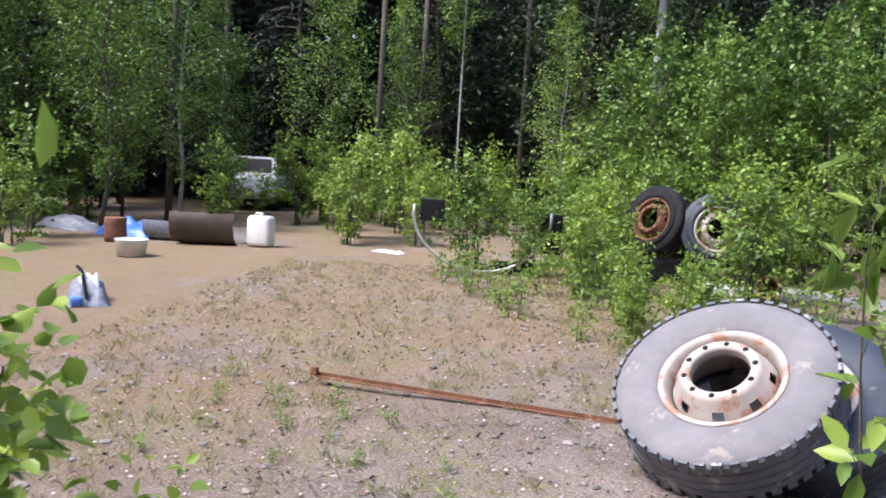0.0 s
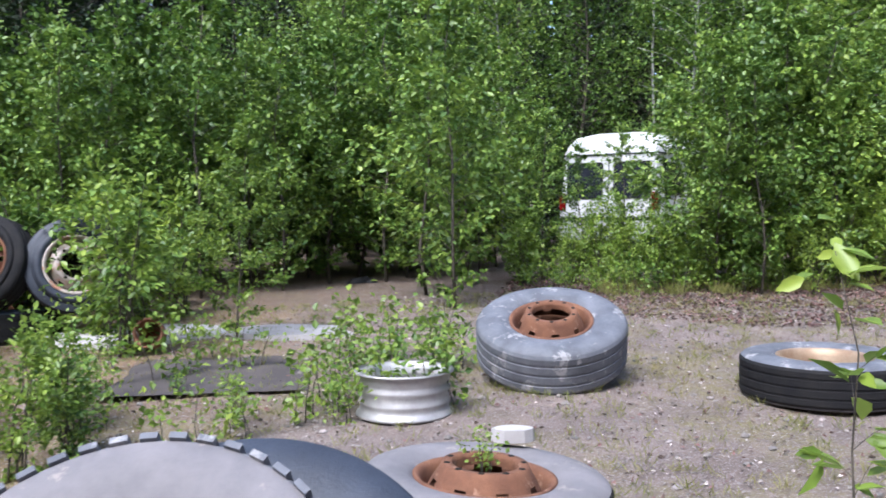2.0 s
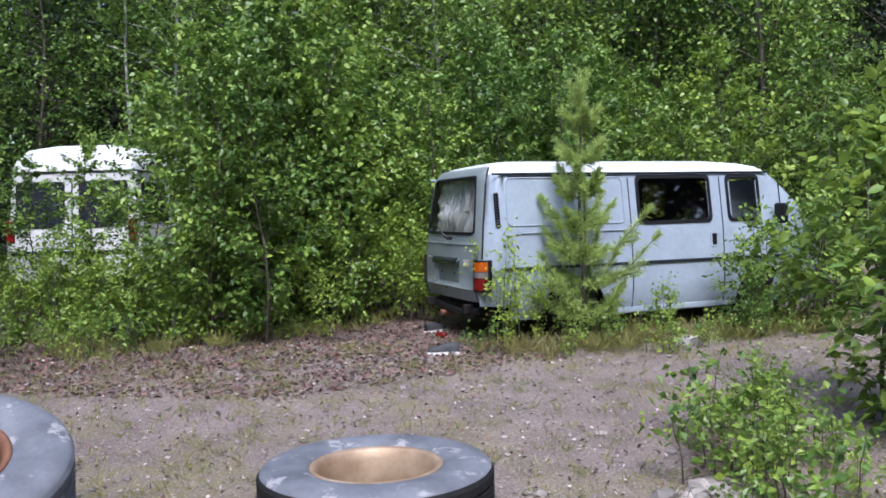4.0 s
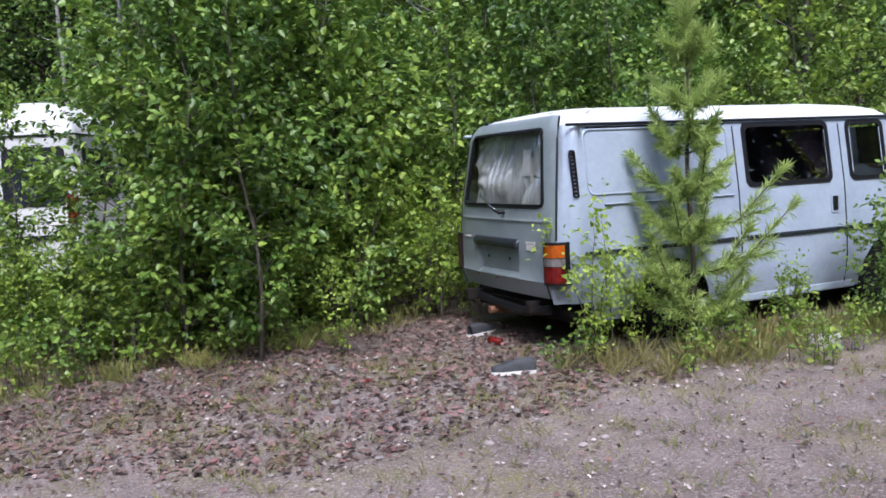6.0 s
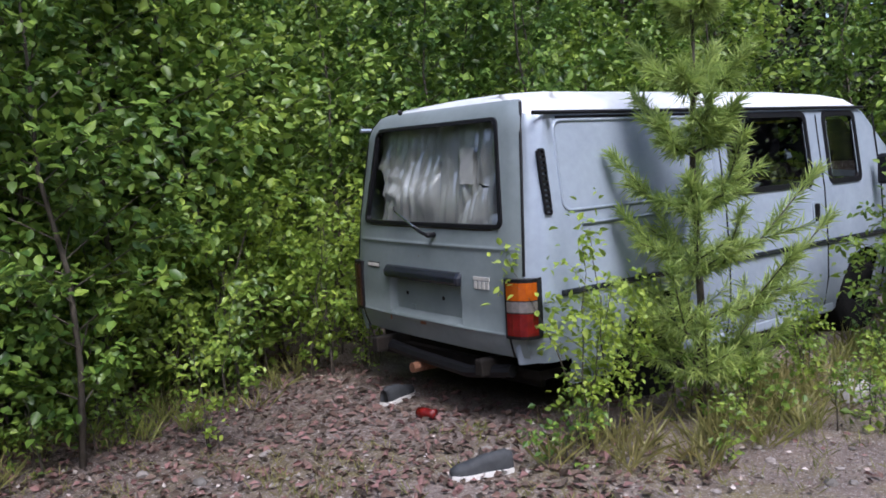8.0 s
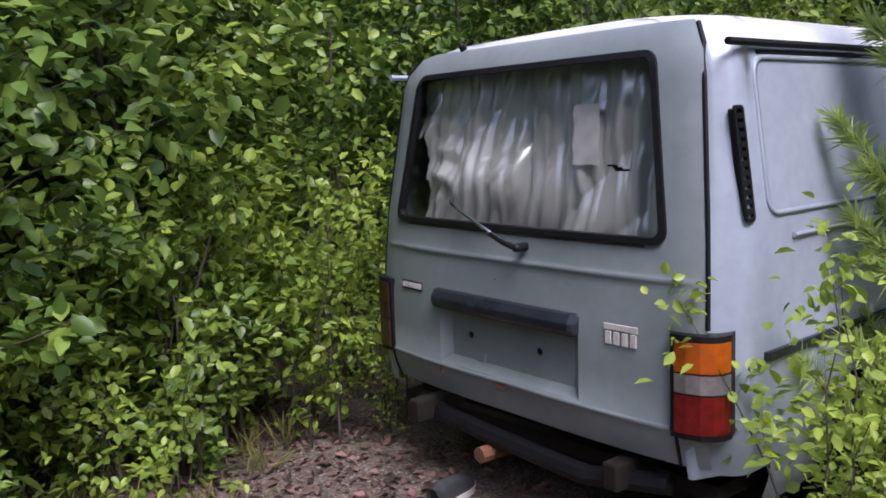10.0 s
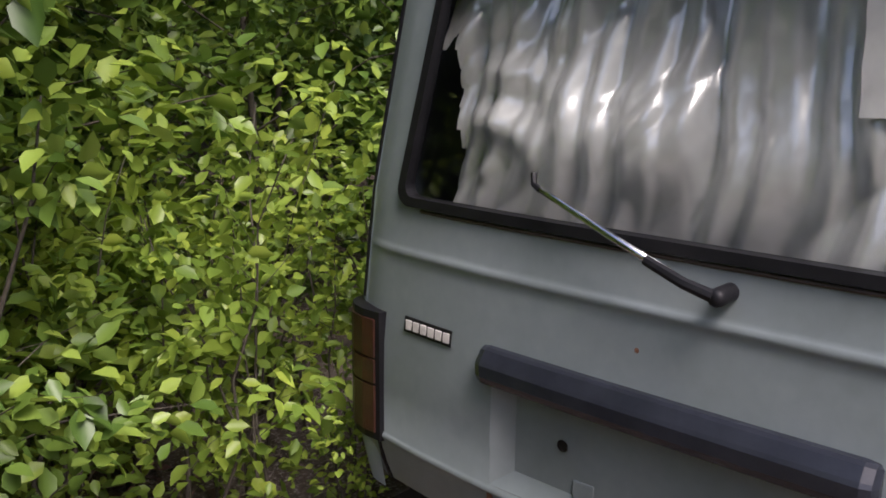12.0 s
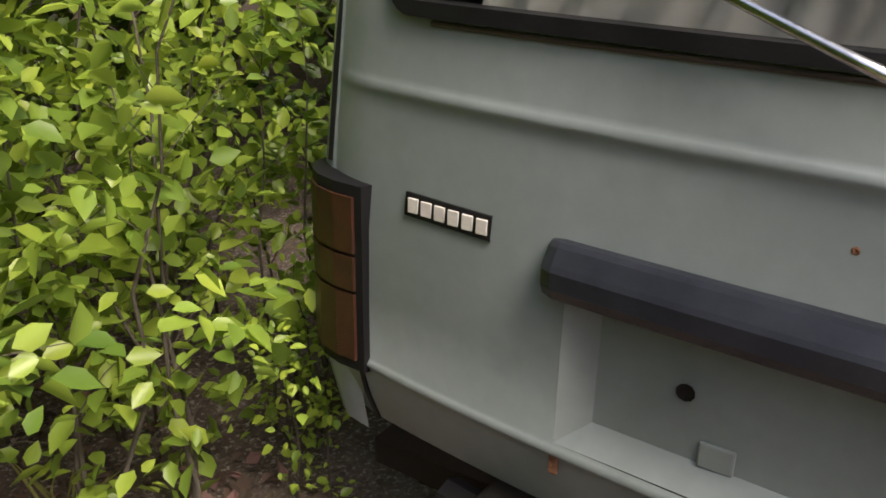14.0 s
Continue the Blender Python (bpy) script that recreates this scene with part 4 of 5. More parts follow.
# left of the white van, and the bank behind the yard
for x, y, s in ((-5.35, 0.4, 1.05), (-5.9, 1.6, 1.1), (-5.6, 3.2, 1.2), (-7.1, -1.9, 0.62)):
    used.append((x, y))
    plant(SAPLINGS[2 if s < 0.7 else prng.randrange(4)], "sapling", x, y, s, prng.uniform(0, 360), LAB["sapling"], "tree", "thicket saplings")
sow("sapling", SAPLINGS, 46, [(-13.5, 0.5), (-10.5, 0.2), (-8.6, 2.0), (-5.6, 4.2), (-5.4, 7.5), (-13.5, 5.0)], 0.62, 0.85, 1.3, used, "sapling", "thicket saplings")
sow("shrub", SHRUBS, 24, [(-11.8, -4.3), (-9.2, -4.2), (-7.9, -2.6), (-8.6, 1.0), (-10.5, 0.2), (-12.4, -2.2)], 0.5, 0.7, 1.25, used, "shrub", "yard shrubs")
sow("shrub", SHRUBS, 7, [(-8.2, -5.0), (-6.9, -5.9), (-6.5, -5.3), (-7.6, -4.2)], 0.35, 0.4, 0.7, used, "shrub", "yard shrubs")
# behind and beside the silver van
sow("sapling", SAPLINGS, 26, [(-0.2, 2.3), (5.2, 2.3), (6.5, 6.0), (0.0, 6.0)], 0.6, 0.8, 1.2, used, "sapling", "thicket saplings")
sow("sapling", SAPLINGS, 8, [(4.7, -1.0), (7.0, -1.5), (7.0, 2.2), (4.7, 2.2)], 0.6, 0.7, 1.1, used, "sapling", "thicket saplings")
for x, y, s in ((2.75, -0.55, 0.85), (3.25, -0.75, 1.0), (3.7, -0.6, 1.15), (2.5, -0.75, 0.5), (1.7, -0.45, 0.4), (0.9, -4.0, 1.4), (1.3, -3.4, 1.5), (-0.25, -3.85, 0.4), (0.1, -3.6, 0.4)):
    used.append((x, y))
    plant(SHRUBS[prng.randrange(3)], "shrub", x, y, s, prng.uniform(0, 360), LAB["shrub"], "shrub", "shrubs by the van")
# trees behind
sow("tree", TALL, 30, [(-13, 3.5), (-8, 6.5), (0, 6.5), (6, 5.5), (10, 3), (12, 9), (0, 11), (-14, 10)], 1.0, 0.75, 1.2, used, "birch_tree", "young trees")
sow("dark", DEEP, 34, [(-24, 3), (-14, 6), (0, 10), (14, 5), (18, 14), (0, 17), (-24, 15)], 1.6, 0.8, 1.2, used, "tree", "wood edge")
sow("shrub", SHRUBS, 16, [(-20, -4), (-14.5, -2.6), (-14, 2), (-21, 4)], 0.9, 0.9, 1.6, used, "shrub", "yard shrubs")
sow("tree", TALL, 9, [(-23, -9), (-19.5, -8), (-19, 1), (-16, 4), (-22, 5)], 1.4, 0.6, 0.9, used, "birch_tree", "young trees")
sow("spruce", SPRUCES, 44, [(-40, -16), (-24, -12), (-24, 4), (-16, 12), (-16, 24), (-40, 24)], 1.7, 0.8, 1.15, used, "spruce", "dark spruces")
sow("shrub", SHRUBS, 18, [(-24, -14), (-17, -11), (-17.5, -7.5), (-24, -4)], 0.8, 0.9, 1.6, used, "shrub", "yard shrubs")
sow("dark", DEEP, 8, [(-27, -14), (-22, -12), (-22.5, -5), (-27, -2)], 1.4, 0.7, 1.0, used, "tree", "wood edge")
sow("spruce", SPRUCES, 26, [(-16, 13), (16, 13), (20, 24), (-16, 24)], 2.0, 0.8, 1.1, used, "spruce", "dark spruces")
# birches with bare white stems at the wood's edge
for x, y, s, lab in ((-13.0, 2.4, 1.25, "white-stemmed birch rising from shrubs"), (-2.55, 8.2, 1.1, "thin pale birch behind the white van"), (-19.5, 3.2, 0.9, "thin grey bare tree at the dark wood edge")):
    z = ground_z(x, y)
    t = thing("birch_tree", pose(x, y, z), lab, "tree", "birches")
    part("trunk", tube([(0, 0, -0.1), (0.03, 0.02, 2), (0, 0.05, 4), (0.08, 0, 6.5), (0.05, 0, 9 * s)], 0.10 * s if "white-s" in lab else 0.035, 10, 0.35), BIRCH, t, smooth=True)
    c = part("crown", TALL[1][2], LEAF, t, m=Matrix.Translation((0, 0, 3.6)) @ Matrix.Scale(0.75, 4))
for x, y in ((-20.6, 1.5), (-22.0, 4.0), (-19.0, 5.0), (-21.5, -3.5), (-23.0, -1.5)):
    t = thing("bare_trunk", pose(x, y, ground_z(x, y)), "bare grey spruce trunk in the dark wood", "tree", "bare trunks")
    part("trunk", tube([(0, 0, -0.1), (0.05, 0, 3), (0, 0.06, 9)], 0.09, 8, 0.6), BARK, t, smooth=True)

# far wood all round, its inner shade put into the near-black colour
frng = np.random.default_rng(77)
ang = frng.uniform(0, 2 * math.pi, 110000)
rad = frng.uniform(30, 42, 110000)
fz = frng.uniform(0, 1, 110000) ** 0.9 * (17 + 3 * np.sin(ang * 9) + 2 * np.sin(ang * 23))
fp = np.stack([-5 + rad * np.cos(ang), -2 + rad * np.sin(ang), fz - 0.6], 1)
far = part("far_wood", leaf_mesh("far_wood", fp, frng.normal(size=(110000, 3)) + np.array([0, 0, -0.4]), 0.95, 0.7, SPRUCE_SHADED, frng), SPRUCE_SHADED)
tagged(far, "distant spruce wood all round the yard, shade put into its colour", "wood", kind="stuff")


# the young pine before the van
def build_pine(x, y):
    rng = np.random.default_rng(3)
    t = thing("young_pine", pose(x, y, ground_z(x, y)), "small young pine growing beside the van", "tree")
    H = 2.5
    wood = [tube([(0, 0, -0.1), (0.015, 0, 0.6), (-0.01, 0.01, 1.3), (0.005, 0, 1.9), (0, 0, H)], 0.024, 8, 0.25)]
    pos, way = [], []

    def brush(a, b, n, flare=0.5):
        d = (b - a) / np.linalg.norm(b - a)
        u = rng.uniform(0.0, 1, n)[:, None]
        pos.append(a + (b - a) * u + rng.normal(size=(n, 3)) * 0.004)
        way.append(d * 0.8 + rng.normal(size=(n, 3)) * flare)
    whorls = ((0.22, 0.48, 5), (0.45, 0.58, 6), (0.74, 0.50, 6), (1.06, 0.40, 5), (1.38, 0.30, 5), (1.70, 0.23, 4), (2.0, 0.16, 4))
    for k, (h, reach, nb) in enumerate(whorls):
        for b in range(nb):
            a = b * 2 * math.pi / nb + k * 0.7 + rng.uniform(-0.35, 0.35)
            rr = reach * rng.uniform(0.6, 1.15)
            p0 = np.array([0, 0, h + rng.uniform(-0.06, 0.06)])
            bend = rng.uniform(-0.2, 0.2)
            d0, d1 = np.array([math.cos(a), math.sin(a), 0.3]), np.array([math.cos(a + bend), math.sin(a + bend), 1.15])
            p1 = p0 + d0 * rr * 0.55
            p2 = p1 + d1 * rr * 0.5
            wood.append(tube([p0, p1, p2], 0.008, 4, 0.4, cap=False))
            brush(p0 + (p1 - p0) * 0.35, p1, 60)
            brush(p1, p2, 170)
            brush(p2 - d1 * 0.03, p2 + d1 * 0.03, 60, 0.4)
            for q0, sd in ((0.45, -0.9), (0.55, 0.9), (0.85, -0.6), (0.95, 0.6)):
                root = p0 + (p1 - p0) * q0 if q0 < 0.8 else p1 + (p2 - p1) * (q0 - 0.8)
                q = root + np.array([math.cos(a + sd), math.sin(a + sd), rng.uniform(0.2, 0.6)]) * rr * rng.uniform(0.25, 0.42)
                wood.append(tube([root, q], 0.005, 3, 0.5, cap=False))
                brush(root, q, 85)
    brush(np.array([0, 0, 1.5]), np.array([0, 0, H]), 420, 0.55)
    # candles at the tip
    for k in range(6):
        a = k * 1.05
        top = np.array([0.09 * math.cos(a), 0.09 * math.sin(a), H - rng.uniform(-0.02, 0.14)])
        brush(np.array([0, 0, H - 0.34]), top, 120, 0.35)
    part("trunk", merged(*wood), BARK, t, smooth=True)
    part("needles", leaf_mesh("needles", np.concatenate(pos), np.concatenate(way), 0.082, 0.085, NEEDLE, rng), NEEDLE, t)


build_pine(0.86, -0.36)

# weeds, grass, litter, pebbles
wuse = []
sow("weed", WEEDS, 30, [(-2.5, 1.2), (-0.4, 1.9), (-0.5, 2.3), (-4.5, 2.9), (-5.0, 2.2)], 0.2, 0.6, 1.3, wuse, "weed", "weeds")
sow("weed", WEEDS, 22, [(-0.3, -0.3), (4, -0.4), (4, -1.1), (0.4, -1.0)], 0.2, 0.4, 1.0, wuse, "weed", "weeds")
sow("weed", WEEDS, 40, [(-9, -5.5), (-6, -6.2), (-5.6, -3), (-8, -2.2), (-12, -4.2)], 0.3, 0.5, 1.3, wuse, "weed", "weeds")
sow("weed", WEEDS, 16, [(-1.2, -4.9), (-0.2, -4.6), (0.6, -3.2), (-0.3, -3.2)], 0.22, 0.6, 1.3, wuse, "weed", "weeds")
sow("weed", WEEDS, 18, [(-7.2, -10.2), (-5.2, -9.8), (-5.6, -8.8), (-9, -8.5)], 0.3, 0.15, 0.38, wuse, "weed", "weeds")
sow("weed", WEEDS, 14, [(-5.6, -4.6), (-4.7, -4.2), (-4.7, -2.4), (-5.8, -2.6)], 0.25, 0.7, 1.4, wuse, "weed", "weeds")


def scatter(n, poly, seed):
    rng = random.Random(seed)
    return spread(rng, n, poly, 0.0, [])


def stuff(name, n, poly, seed, size, width, material, label, up=0.0, cluster=1, oval=False):
    rng = np.random.default_rng(seed)
    c = np.array([(x, y, ground_z(x, y)) for x, y in scatter(n, poly, seed)])
    p = np.repeat(c, cluster, 0)
    w = rng.normal(size=p.shape)
    w[:, 2] = np.abs(w[:, 2]) * 0.25 + up
    p[:, :2] += rng.normal(size=(len(p), 2)) * (0.03 if cluster > 1 else 0)
    p[:, 2] += 0.004 + (0 if up else 0.006)
    tagged(part(name, leaf_mesh(name, p, w, size, width, material, rng, oval), material), label, name, kind="stuff")


YARD = [(-14, -5), (-8, -12), (2, -9), (4, -0.8), (-0.5, 0.5), (-3, 2.2), (-6, 1.5), (-11, -2.5)]
stuff("grass", 4200, YARD, 1, 0.08, 0.05, GRASS, "thin yellow-green grass tufts on the gravel", 1.2, 9)
stuff("long_grass", 110, [(-3.5, 1.0), (-0.4, 1.6), (0.0, 2.2), (-4, 2.9)], 2, 0.17, 0.04, GRASS, "long grass at the foot of the thicket", 1.6, 14)
stuff("grass_by_the_van", 150, [(-0.3, -0.2), (4, -0.2), (4, -0.9), (0.2, -0.9)], 3, 0.2, 0.045, GRASS, "grass along the sills of the van", 1.5, 14)
stuff("leaf_litter", 9000, [(-5, 0.6), (-2.2, -1.2), (0.4, -0.9), (0.2, 2.8), (-5, 3.4)], 4, 0.05, 0.6, LITTER, "brown dry leaf litter under the thicket")
stuff("stone_chips", 9000, YARD, 15, 0.026, 0.75, PALE_CHIP, "pale stone chips and dry flakes on the gravel")
stuff("yard_litter", 12000, YARD, 5, 0.035, 0.6, LITTER, "scattered dry leaves and bark over the gravel")


def pebbles(name, n, poly, seed, lo, hi):
    rng = random.Random(seed)
    t = (1 + 5 ** 0.5) / 2
    ico = [(-1, t, 0), (1, t, 0), (-1, -t, 0), (1, -t, 0), (0, -1, t), (0, 1, t), (0, -1, -t), (0, 1, -t), (t, 0, -1), (t, 0, 1), (-t, 0, -1), (-t, 0, 1)]
    tri = [(0, 11, 5), (0, 5, 1), (0, 1, 7), (0, 7, 10), (0, 10, 11), (1, 5, 9), (5, 11, 4), (11, 10, 2), (10, 7, 6), (7, 1, 8), (3, 9, 4), (3, 4, 2), (3, 2, 6), (3, 6, 8), (3, 8, 9), (4, 9, 5), (2, 4, 11), (6, 2, 10), (8, 6, 7), (9, 8, 1)]
    vs, fs = [], []
    for x, y in scatter(n, poly, seed):
        r = lo * (hi / lo) ** (rng.random() ** 3) / 1.9
        m = Matrix.Rotation(rng.uniform(0, 6.3), 3, "Z") @ Matrix.Diagonal((rng.uniform(0.8, 1.4), rng.uniform(0.7, 1.1), rng.uniform(0.4, 0.7)))
        o, z = len(vs), ground_z(x, y)
        vs += [tuple(m @ Vector(p) * r * rng.uniform(0.8, 1.15) + Vector((x, y, z + r * 0.4))) for p in ico]
        fs += [tuple(i + o for i in f) for f in tri]
    tagged(part(name, (vs, fs), PEBBLE), "pale pebbles and stone chips lying on the yard", "pebbles", kind="stuff")


pebbles("pebbles", 7000, YARD, 8, 0.006, 0.035)
pebbles("stone_heap", 700, [(-1.9, -4.9), (-0.6, -4.7), (-0.5, -3.9), (-1.5, -4.0)], 9, 0.02, 0.09)

# leafy shoots with broad leaves: close by the van's far corner and beside the walk
SHOOTS = [tree_meshes(131 + k, 1.15, 0.30, 22, 560, 0.05, 0.12, 0.35, rise=0.7, width=0.66, material=LEAF_YELLOW, thick=0.006, oval=True, stems=3, clump=0.09) for k in range(3)]
TWIG = [tree_meshes(141 + k, 1.35, 0.07, 14, 46, 0.09, 0.3, 0.6, rise=1.0, width=0.5, material=LEAF_LIGHT, thick=0.006, oval=True, clump=0.02) for k in range(2)]
for x, y, k in ((-0.2, 1.98, 1.0), (0.05, 1.93, 1.05), (0.12, 2.25, 0.95), (0.5, 2.0, 0.85), (-0.45, 2.25, 1.0), (-0.08, 2.6, 1.1), (0.8, 2.1, 0.9), (-0.75, 2.15, 0.7), (0.35, 2.5, 1.0), (-0.6, 2.7, 1.0), (-0.3, 2.35, 0.6), (0.2, 1.85, 0.5), (0.65, 2.7, 1.1), (-1.25, 1.05, 0.75), (0.10, -0.27, 0.68), (0.24, -0.2, 0.9), (0.42, -0.22, 0.65), (1.2, -0.3, 0.5), (-3.97, -11.45, 0.8), (-4.15, -11.25, 0.78)):
    plant(SHOOTS[prng.randrange(3)], "leafy_shoot", x, y, k, prng.uniform(0, 360), "bright yellow-green broadleaf shoot beside the van", "shrub", "leafy shoots")
for x, y, k, v in ((-3.19, -7.75, 1.0, 0), (-3.57, -9.6, 1.22, 1), (-4.25, -11.55, 1.15, 1)):
    plant(TWIG[v], "leafy_shoot", x, y, k, 40, "slender green sallow shoot with broad leaves", "shrub", "leafy shoots")
plant(SAPLINGS[1], "sapling", -1.75, 1.4, 0.85, 70, LAB["sapling"], "tree", "thicket saplings")
plant(SAPLINGS[3], "sapling", -2.2, 1.75, 0.9, 10, LAB["sapling"], "tree", "thicket saplings")
for x, y, k in ((-23.0, -1.4, 1.3), (-22.3, -0.7, 0.75)):
    plant(SHRUBS[2], "shrub", x, y, k, 50, LAB["shrub"], "shrub", "yard shrubs")
plant(SHRUBS[0], "shrub", -4.35, -11.6, 1.0, 0, LAB["shrub"], "shrub", "yard shrubs")

# ---- scrap and litter ----


def at_ground(x, y, rz=0, rx=0, ry=0, lift=0.0):
    return pose(x, y, ground_z(x, y) + lift, rx, ry, rz)


def single(name, data, material, m, label, category, smooth=False, group=""):
    ob = part(name, data, material, m=m, smooth=smooth)
    return tagged(ob, label, category, group)


def cloth(w, d, h, seed, n=18, curl=0.0):
    """A crumpled sheet with folds, edges near the ground."""
    vs = []
    for j in range(n + 1):
        for i in range(n + 1):
            u, v = i / n - 0.5, j / n - 0.5
            edge = (1 - (2 * u) ** 4) * (1 - (2 * v) ** 4)
            z = h * edge * (0.55 + 0.6 * noise.noise((u * 4, v * 4, seed))) + 0.05 * h * noise.noise((u * 14, v * 14, seed)) + curl * u * u
            vs.append((u * w * (1 + 0.1 * noise.noise((v * 3, seed, 0))), v * d, max(z, 0.004)))
    return vs, [(j * (n + 1) + i, j * (n + 1) + i + 1, (j + 1) * (n + 1) + i + 1, (j + 1) * (n + 1) + i) for j in range(n) for i in range(n)]


def steel_bar():
    bm = bmesh.new()
    L = 2.15
    for c, sx, sy in (((0, 0, 0.006), L, 0.04), ((0, 0.018, 0.02), L, 0.006)):
        bmesh.ops.create_cube(bm, size=1, matrix=Matrix.Translation(c) @ Matrix.Diagonal((sx, sy, 0.008 if sy > 0.01 else 0.03, 1)))
    ob = thing("angle_iron", at_ground(-6.75, -8.05, 27, lift=0.02), "long rusty angle iron lying on the gravel", "bar")
    part("profile", bm, RUST, ob)
    part("end_lug", box(0.05, 0.04, 0.06, (-L / 2 - 0.02, 0, 0.04), 0.008), RUST, ob)


steel_bar()


def canister(x, y):
    ob = thing("canister", at_ground(x, y, 35), "white plastic canister standing beside a brown sheet", "canister")
    part("body", box(0.42, 0.30, 0.52, (0, 0, 0.27), 0.07, 4), PLASTIC, ob, smooth=True)
    part("neck", lathe([(0.04, 0.52), (0.04, 0.56), (0.0, 0.56)], 16), PLASTIC, ob)
    part("carry_handle", tube([(-0.12, 0, 0.52), (-0.1, 0, 0.57), (0.02, 0, 0.57), (0.04, 0, 0.54)], 0.016, 8), PLASTIC, ob)


canister(-15.9, -4.35)


def curled(w, r, a0, a1, n=16):
    vs = []
    for k in range(n + 1):
        a = radians(a0 + (a1 - a0) * k / n)
        for x in np.linspace(-w / 2, w / 2, 8):
            rr = r * (1 + 0.12 * noise.noise((x * 2, a, 3)))
            vs.append((x, rr * math.cos(a), rr + rr * math.sin(a)))
    return vs, [(k * 8 + i, k * 8 + i + 1, (k + 1) * 8 + i + 1, (k + 1) * 8 + i) for k in range(n) for i in range(7)]


single("brown_sheet", curled(1.15, 0.36, 150, 350), BROWN, at_ground(-16.7, -4.9, 40), "curled dark brown plastic sheet lying on the ground", "sheet", True)
single("grey_tarp", curled(0.8, 0.26, 160, 360), GREY_TARP, at_ground(-17.6, -5.2, 30), "mottled grey tarpaulin roll on the ground", "tarpaulin", True)
single("blue_tarp", cloth(1.4, 0.8, 0.4, 2.2), BLUE, at_ground(-18.6, -5.4, 20), "crumpled blue tarpaulin heap", "tarpaulin", True)
single("grey_rag_heap", cloth(1.5, 0.7, 0.35, 5.2), GREY_TARP, at_ground(-20.6, -5.9, 10), "grey rag heap at the shrubs", "rag", True)


def bag(x, y):
    ob = thing("bag", at_ground(x, y, -20), "grey and black sports bag with blue trim", "bag")
    part("body", cloth(0.75, 0.42, 0.34, 8.1), GREY_TARP, ob, smooth=True)
    part("top_flap", cloth(0.55, 0.30, 0.38, 8.7), PLASTIC, ob, smooth=True)
    part("strap", tube([(-0.3, 0.05, 0.12), (-0.1, -0.1, 0.36), (0.15, -0.05, 0.34), (0.32, 0.0, 0.08)], 0.018, 6), BLACK, ob)
    part("side_pocket", box(0.2, 0.12, 0.1, (0.3, -0.1, 0.06), 0.03), BLUE, ob)


bag(-11.9, -8.65)


def bin_box(x, y):
    ob = thing("plastic_crate", at_ground(x, y, 25), "white plastic tub with dirty rim", "tub")
    part("body", lathe([(0.0, 0.01), (0.2, 0.01), (0.24, 0.24), (0.255, 0.26), (0.235, 0.26), (0.19, 0.03)], 24), PLASTIC, ob, smooth=True)


bin_box(-15.6, -6.7)
single("rusty_drum", lathe([(0, 0), (0.18, 0), (0.19, 0.1), (0.18, 0.3), (0.19, 0.4), (0.17, 0.42), (0.0, 0.40)], 20), RUST, at_ground(-17.8, -6.1, 0), "small rusty brown drum", "drum", True)
single("rusty_pot", lathe([(0.0, 0.01), (0.09, 0.0), (0.13, 0.1), (0.14, 0.24), (0.12, 0.24), (0.11, 0.1)], 20), RUST, at_ground(-7.75, -2.2, 0, 70, 20, 0.13), "rust-brown tin pot tipped on its side", "pot", True)


def slab(x, y, w, d, rz, seed):
    rng = random.Random(seed)
    pts = [(w / 2 * math.cos(a) * rng.uniform(0.8, 1.1), d / 2 * math.sin(a) * rng.uniform(0.8, 1.1)) for a in np.linspace(0, 2 * math.pi, 13)[:-1]]
    n = len(pts)
    return [(a, b, 0.0) for a, b in pts] + [(a * 0.97, b * 0.97, 0.06) for a, b in pts], [(i, (i + 1) % n, n + (i + 1) % n, n + i) for i in range(n)] + [tuple(range(n, 2 * n))]


single("concrete_slab", slab(0, 0, 1.9, 1.3, 0, 1), CONCRETE, at_ground(-8.25, -1.5, 20, lift=-0.02), "pale broken concrete slab in the yard", "slab")
single("concrete_slab", slab(0, 0, 1.3, 0.9, 0, 2), CONCRETE, at_ground(-6.75, -1.35, -10, lift=-0.02), "pale broken concrete slab in the yard", "slab")
single("felt_mat", cloth(1.5, 1.5, 0.07, 4.4), MAT_DARK, at_ground(-6.75, -3.15, 15), "dark brown felt mat lying on gravel", "mat", True)


def hoop(x, y):
    ob = thing("wire_hoop_frame", at_ground(x, y, 40), "pale bent tube hoop with black boards in shrubs", "frame")
    pts = [(0.95 * math.cos(radians(a)), 0.0, 0.85 + 0.8 * math.sin(radians(a))) for a in range(175, 366, 10)]
    part("hoop", tube(pts, 0.02, 8), RIM_SILVER, ob, smooth=True)
    part("board", box(0.34, 0.04, 0.30, (-0.7, 0.06, 0.85), 0.01), BLACK, ob)
    part("board", box(0.3, 0.05, 0.55, (0.95, 0.1, 0.62), 0.01), BLACK, ob)
    part("skirt", box(0.6, 0.05, 0.18, (0.45, 0.1, 0.12), 0.01), BLACK, ob)


hoop(-11.35, -3.55)
single("stone_block", slab(0, 0, 0.2, 0.12, 0, 6), CONCRETE, pose(-4.16, -5.72, 0.055, 0, 0, 10), "white stone chip lying on a tyre", "stone")


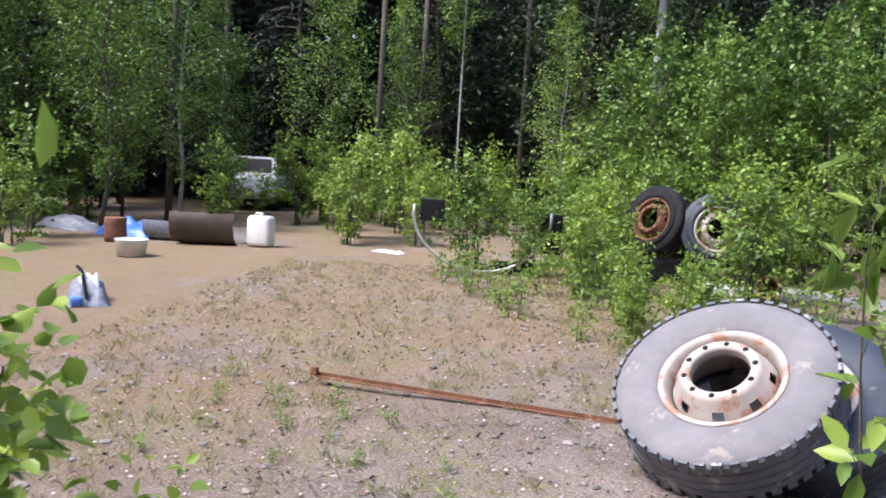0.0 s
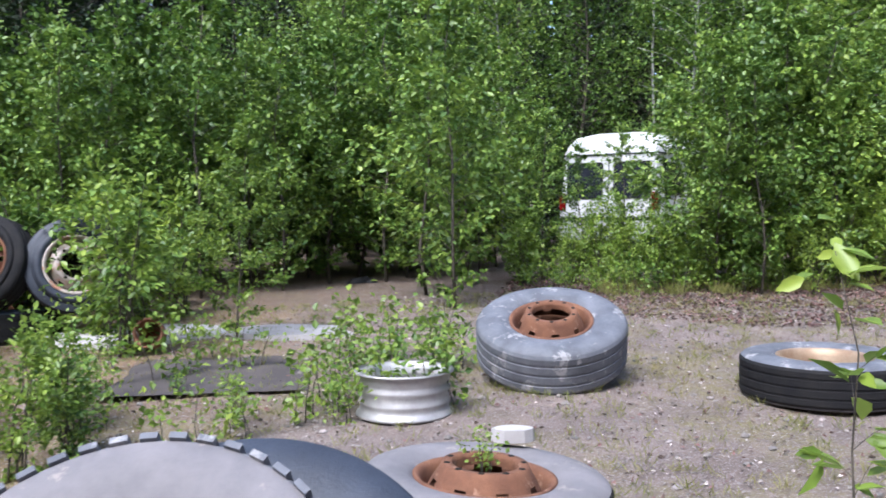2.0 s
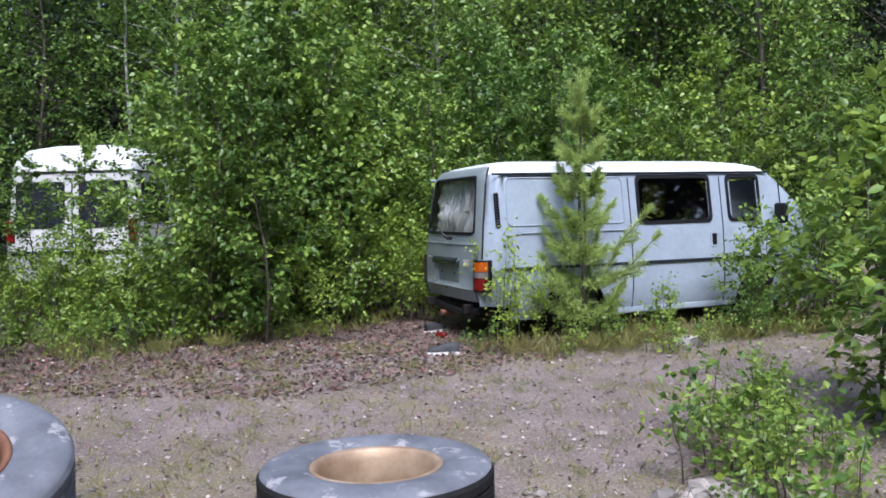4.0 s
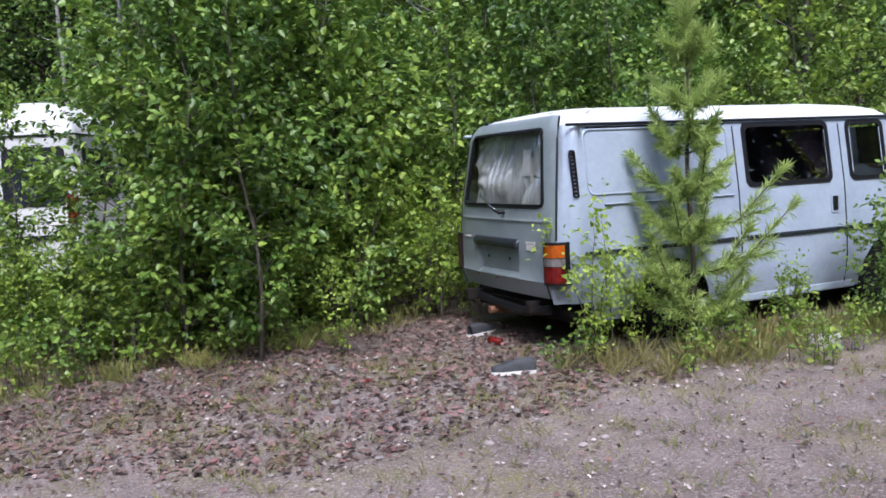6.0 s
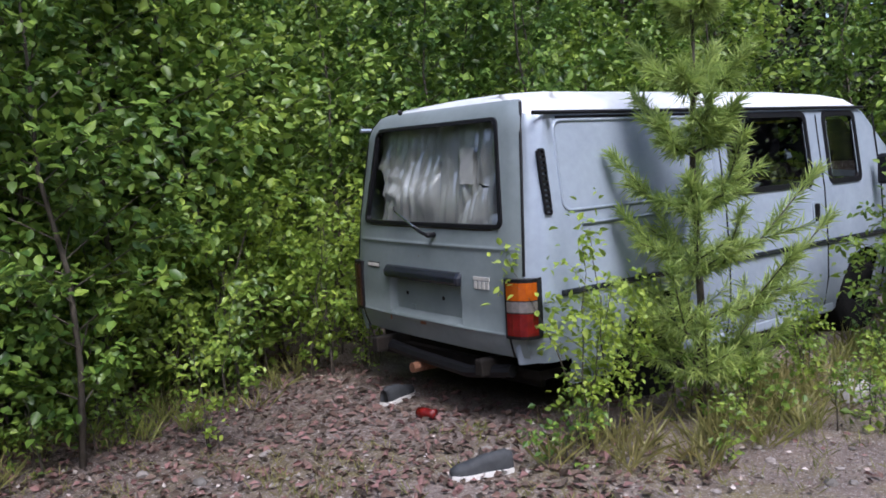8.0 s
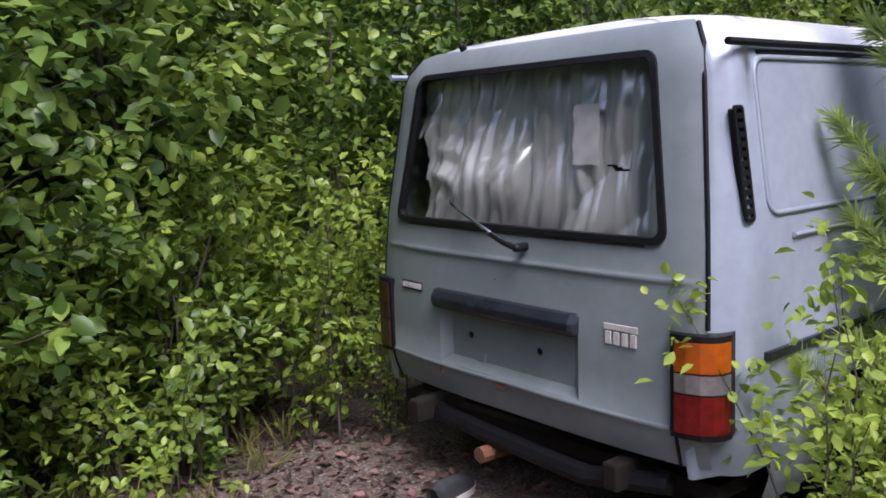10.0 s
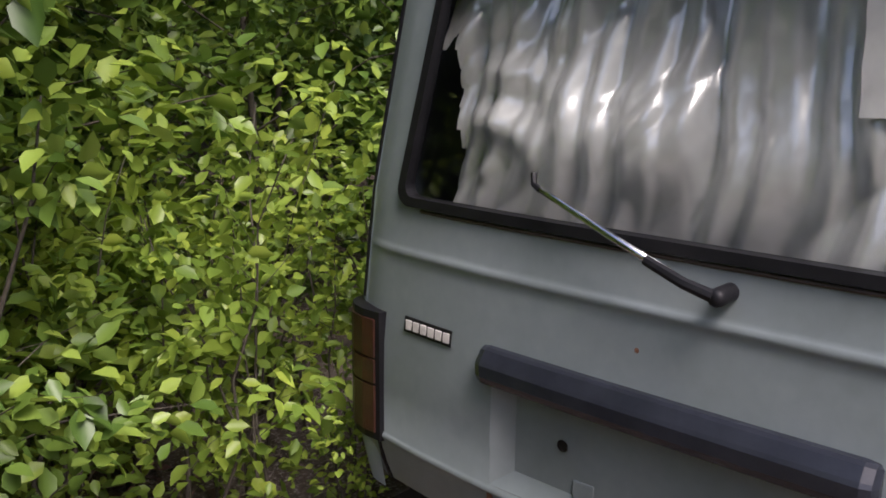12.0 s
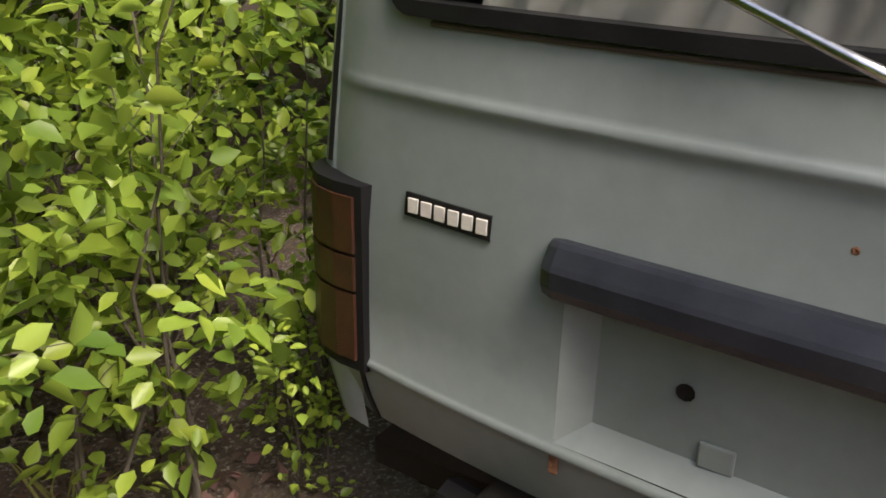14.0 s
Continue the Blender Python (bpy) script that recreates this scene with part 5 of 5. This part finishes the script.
def shoe(x, y, rz, tip=0):
    ob = thing("shoe", at_ground(x, y, rz, tip, 0, 0.0), "worn dark grey sneaker with pale sole lying on its side", "shoe")
    L = 0.29
    xs = np.linspace(0, 1, 10)
    wid = [0.028, 0.036, 0.037, 0.034, 0.035, 0.04, 0.046, 0.047, 0.04, 0.02]
    hgt = [0.075, 0.09, 0.085, 0.082, 0.078, 0.07, 0.06, 0.052, 0.046, 0.03]
    vs, fs, k = [], [], 9
    for u, w, h in zip(xs, wid, hgt):
        for a in range(k):
            t = math.pi * a / (k - 1)
            vs.append((u * L - L / 2, -w * math.cos(t), 0.02 + h * math.sin(t) ** 0.7))
    fs = [(i * k + a, i * k + a + 1, (i + 1) * k + a + 1, (i + 1) * k + a) for i in range(9) for a in range(k - 1)] + [tuple(range(k)), tuple(range(9 * k, 10 * k))]
    part("upper", (vs, fs), SHOE, ob, smooth=True)
    sv = [(u * L - L / 2, s * (w + 0.004), z) for z in (0, 0.024) for s in (-1, 1) for u, w in zip(xs, wid)]
    sf = []
    for i in range(9):
        sf += [(i, i + 1, 21 + i, 20 + i), (10 + i, 11 + i, 31 + i, 30 + i), (i, i + 1, 11 + i, 10 + i), (20 + i, 21 + i, 31 + i, 30 + i)]
    part("sole", (sv, sf + [(0, 10, 30, 20), (9, 19, 39, 29)]), PLASTIC, ob, "pale rubber sole")


shoe(-0.46, -0.13, 158, 0)
shoe(-0.02, 1.12, 20, 0)
single("crushed_can", lathe([(0, 0), (0.03, 0), (0.033, 0.05), (0.025, 0.08), (0.03, 0.11), (0, 0.11)], 14), RED, at_ground(-0.15, 0.75, 20, 90, 0, 0.03), "crushed red tin can in the leaf litter", "can", True)
single("red_wrapper", cloth(0.07, 0.05, 0.02, 1.0, 6), RED, at_ground(-1.35, 0.2, 30, lift=0.01), "small red wrapper in the litter", "wrapper", True)
single("scrap_plank", box(0.55, 0.09, 0.025, (0, 0, 0.015), 0.004), BARK, at_ground(-5.25, -1.0, 8), "grey weathered plank on the gravel", "plank")
single("scrap_stone", slab(0, 0, 0.35, 0.22, 0, 12), CONCRETE, at_ground(1.75, -0.7, 20), "flat grey stone beside the van", "stone")
single("rubber_flap", cloth(0.5, 0.25, 0.12, 3.9), BLACK, at_ground(-7.3, 3.6, 20), "black rubber flap at the thicket foot", "rubber", True)
single("white_scrap", cloth(0.6, 0.3, 0.07, 6.6), PAPER, at_ground(-14.2, -2.9, 10), "white paper scrap lying in the yard", "paper", True)


def far_car(x, y):
    ob = thing("white_car", at_ground(x, y, 140), "old white car body among trees at the wood edge", "car")
    part("body", box(3.6, 1.55, 0.62, (0, 0, 0.62), 0.14, 3), WHITE, ob, smooth=True)
    cab = [(-1.2, -0.7, 0.9), (1.2, -0.7, 0.9), (1.2, 0.7, 0.9), (-1.2, 0.7, 0.9), (-0.9, -0.6, 1.42), (0.7, -0.6, 1.42), (0.7, 0.6, 1.42), (-0.9, 0.6, 1.42)]
    part("cabin", (cab, [(0, 1, 5, 4), (1, 2, 6, 5), (2, 3, 7, 6), (3, 0, 4, 7), (4, 5, 6, 7)]), WHITE, ob)
    part("rear_window", ([(-1.155, -0.55, 1.0), (-1.155, 0.55, 1.0), (-0.96, 0.5, 1.36), (-0.96, -0.5, 1.36)], [(0, 1, 2, 3)]), BLACK, ob)
    part("side_window", ([(-1.0, -0.70, 0.97), (1.0, -0.70, 0.97), (0.62, -0.617, 1.36), (-0.85, -0.617, 1.36)], [(0, 1, 2, 3)]), BLACK, ob)
    for a in (-1.15, 1.15):
        for b in (-0.7, 0.7):
            part("wheel", lathe([(0, -0.08), (0.2, -0.09), (0.29, -0.07), (0.29, 0.07), (0.2, 0.09), (0, 0.08)], 20), TREAD, ob, m=pose(a, b, 0.29, 90, 0, 0))


far_car(-24.8, 0.6)
single("fallen_log", tube([(0, 0, 0), (1.5, 0.1, 0.8), (3.4, 0, 1.7)], 0.13, 10, 0.8), BARK, at_ground(-24.0, 2.2, 35, lift=0.9), "grey fallen tree trunk propped over scrub", "log", True)
single("tree_stump", lathe([(0.0, 1.25), (0.16, 1.2), (0.19, 0.6), (0.3, 0.0)], 12), BARK, at_ground(-23.9, 2.3), "grey broken tree stump under a log", "stump", True)
# weeds growing in the wheel hubs
for x, y, z in ((-4.25, -6.15, 0.02),):
    m = pose(x, y, z, 0, 0, 20) @ Matrix.Scale(0.5, 4)
    ob = thing("weed", m, "small weed growing inside a wheel hub", "weed", "weeds")
    for pname, me in zip(("trunk", "branching", "crown"), WEEDS[0]):
        tagged(part(pname, me, LEAF, ob), kind="stuff" if pname != "trunk" else "")
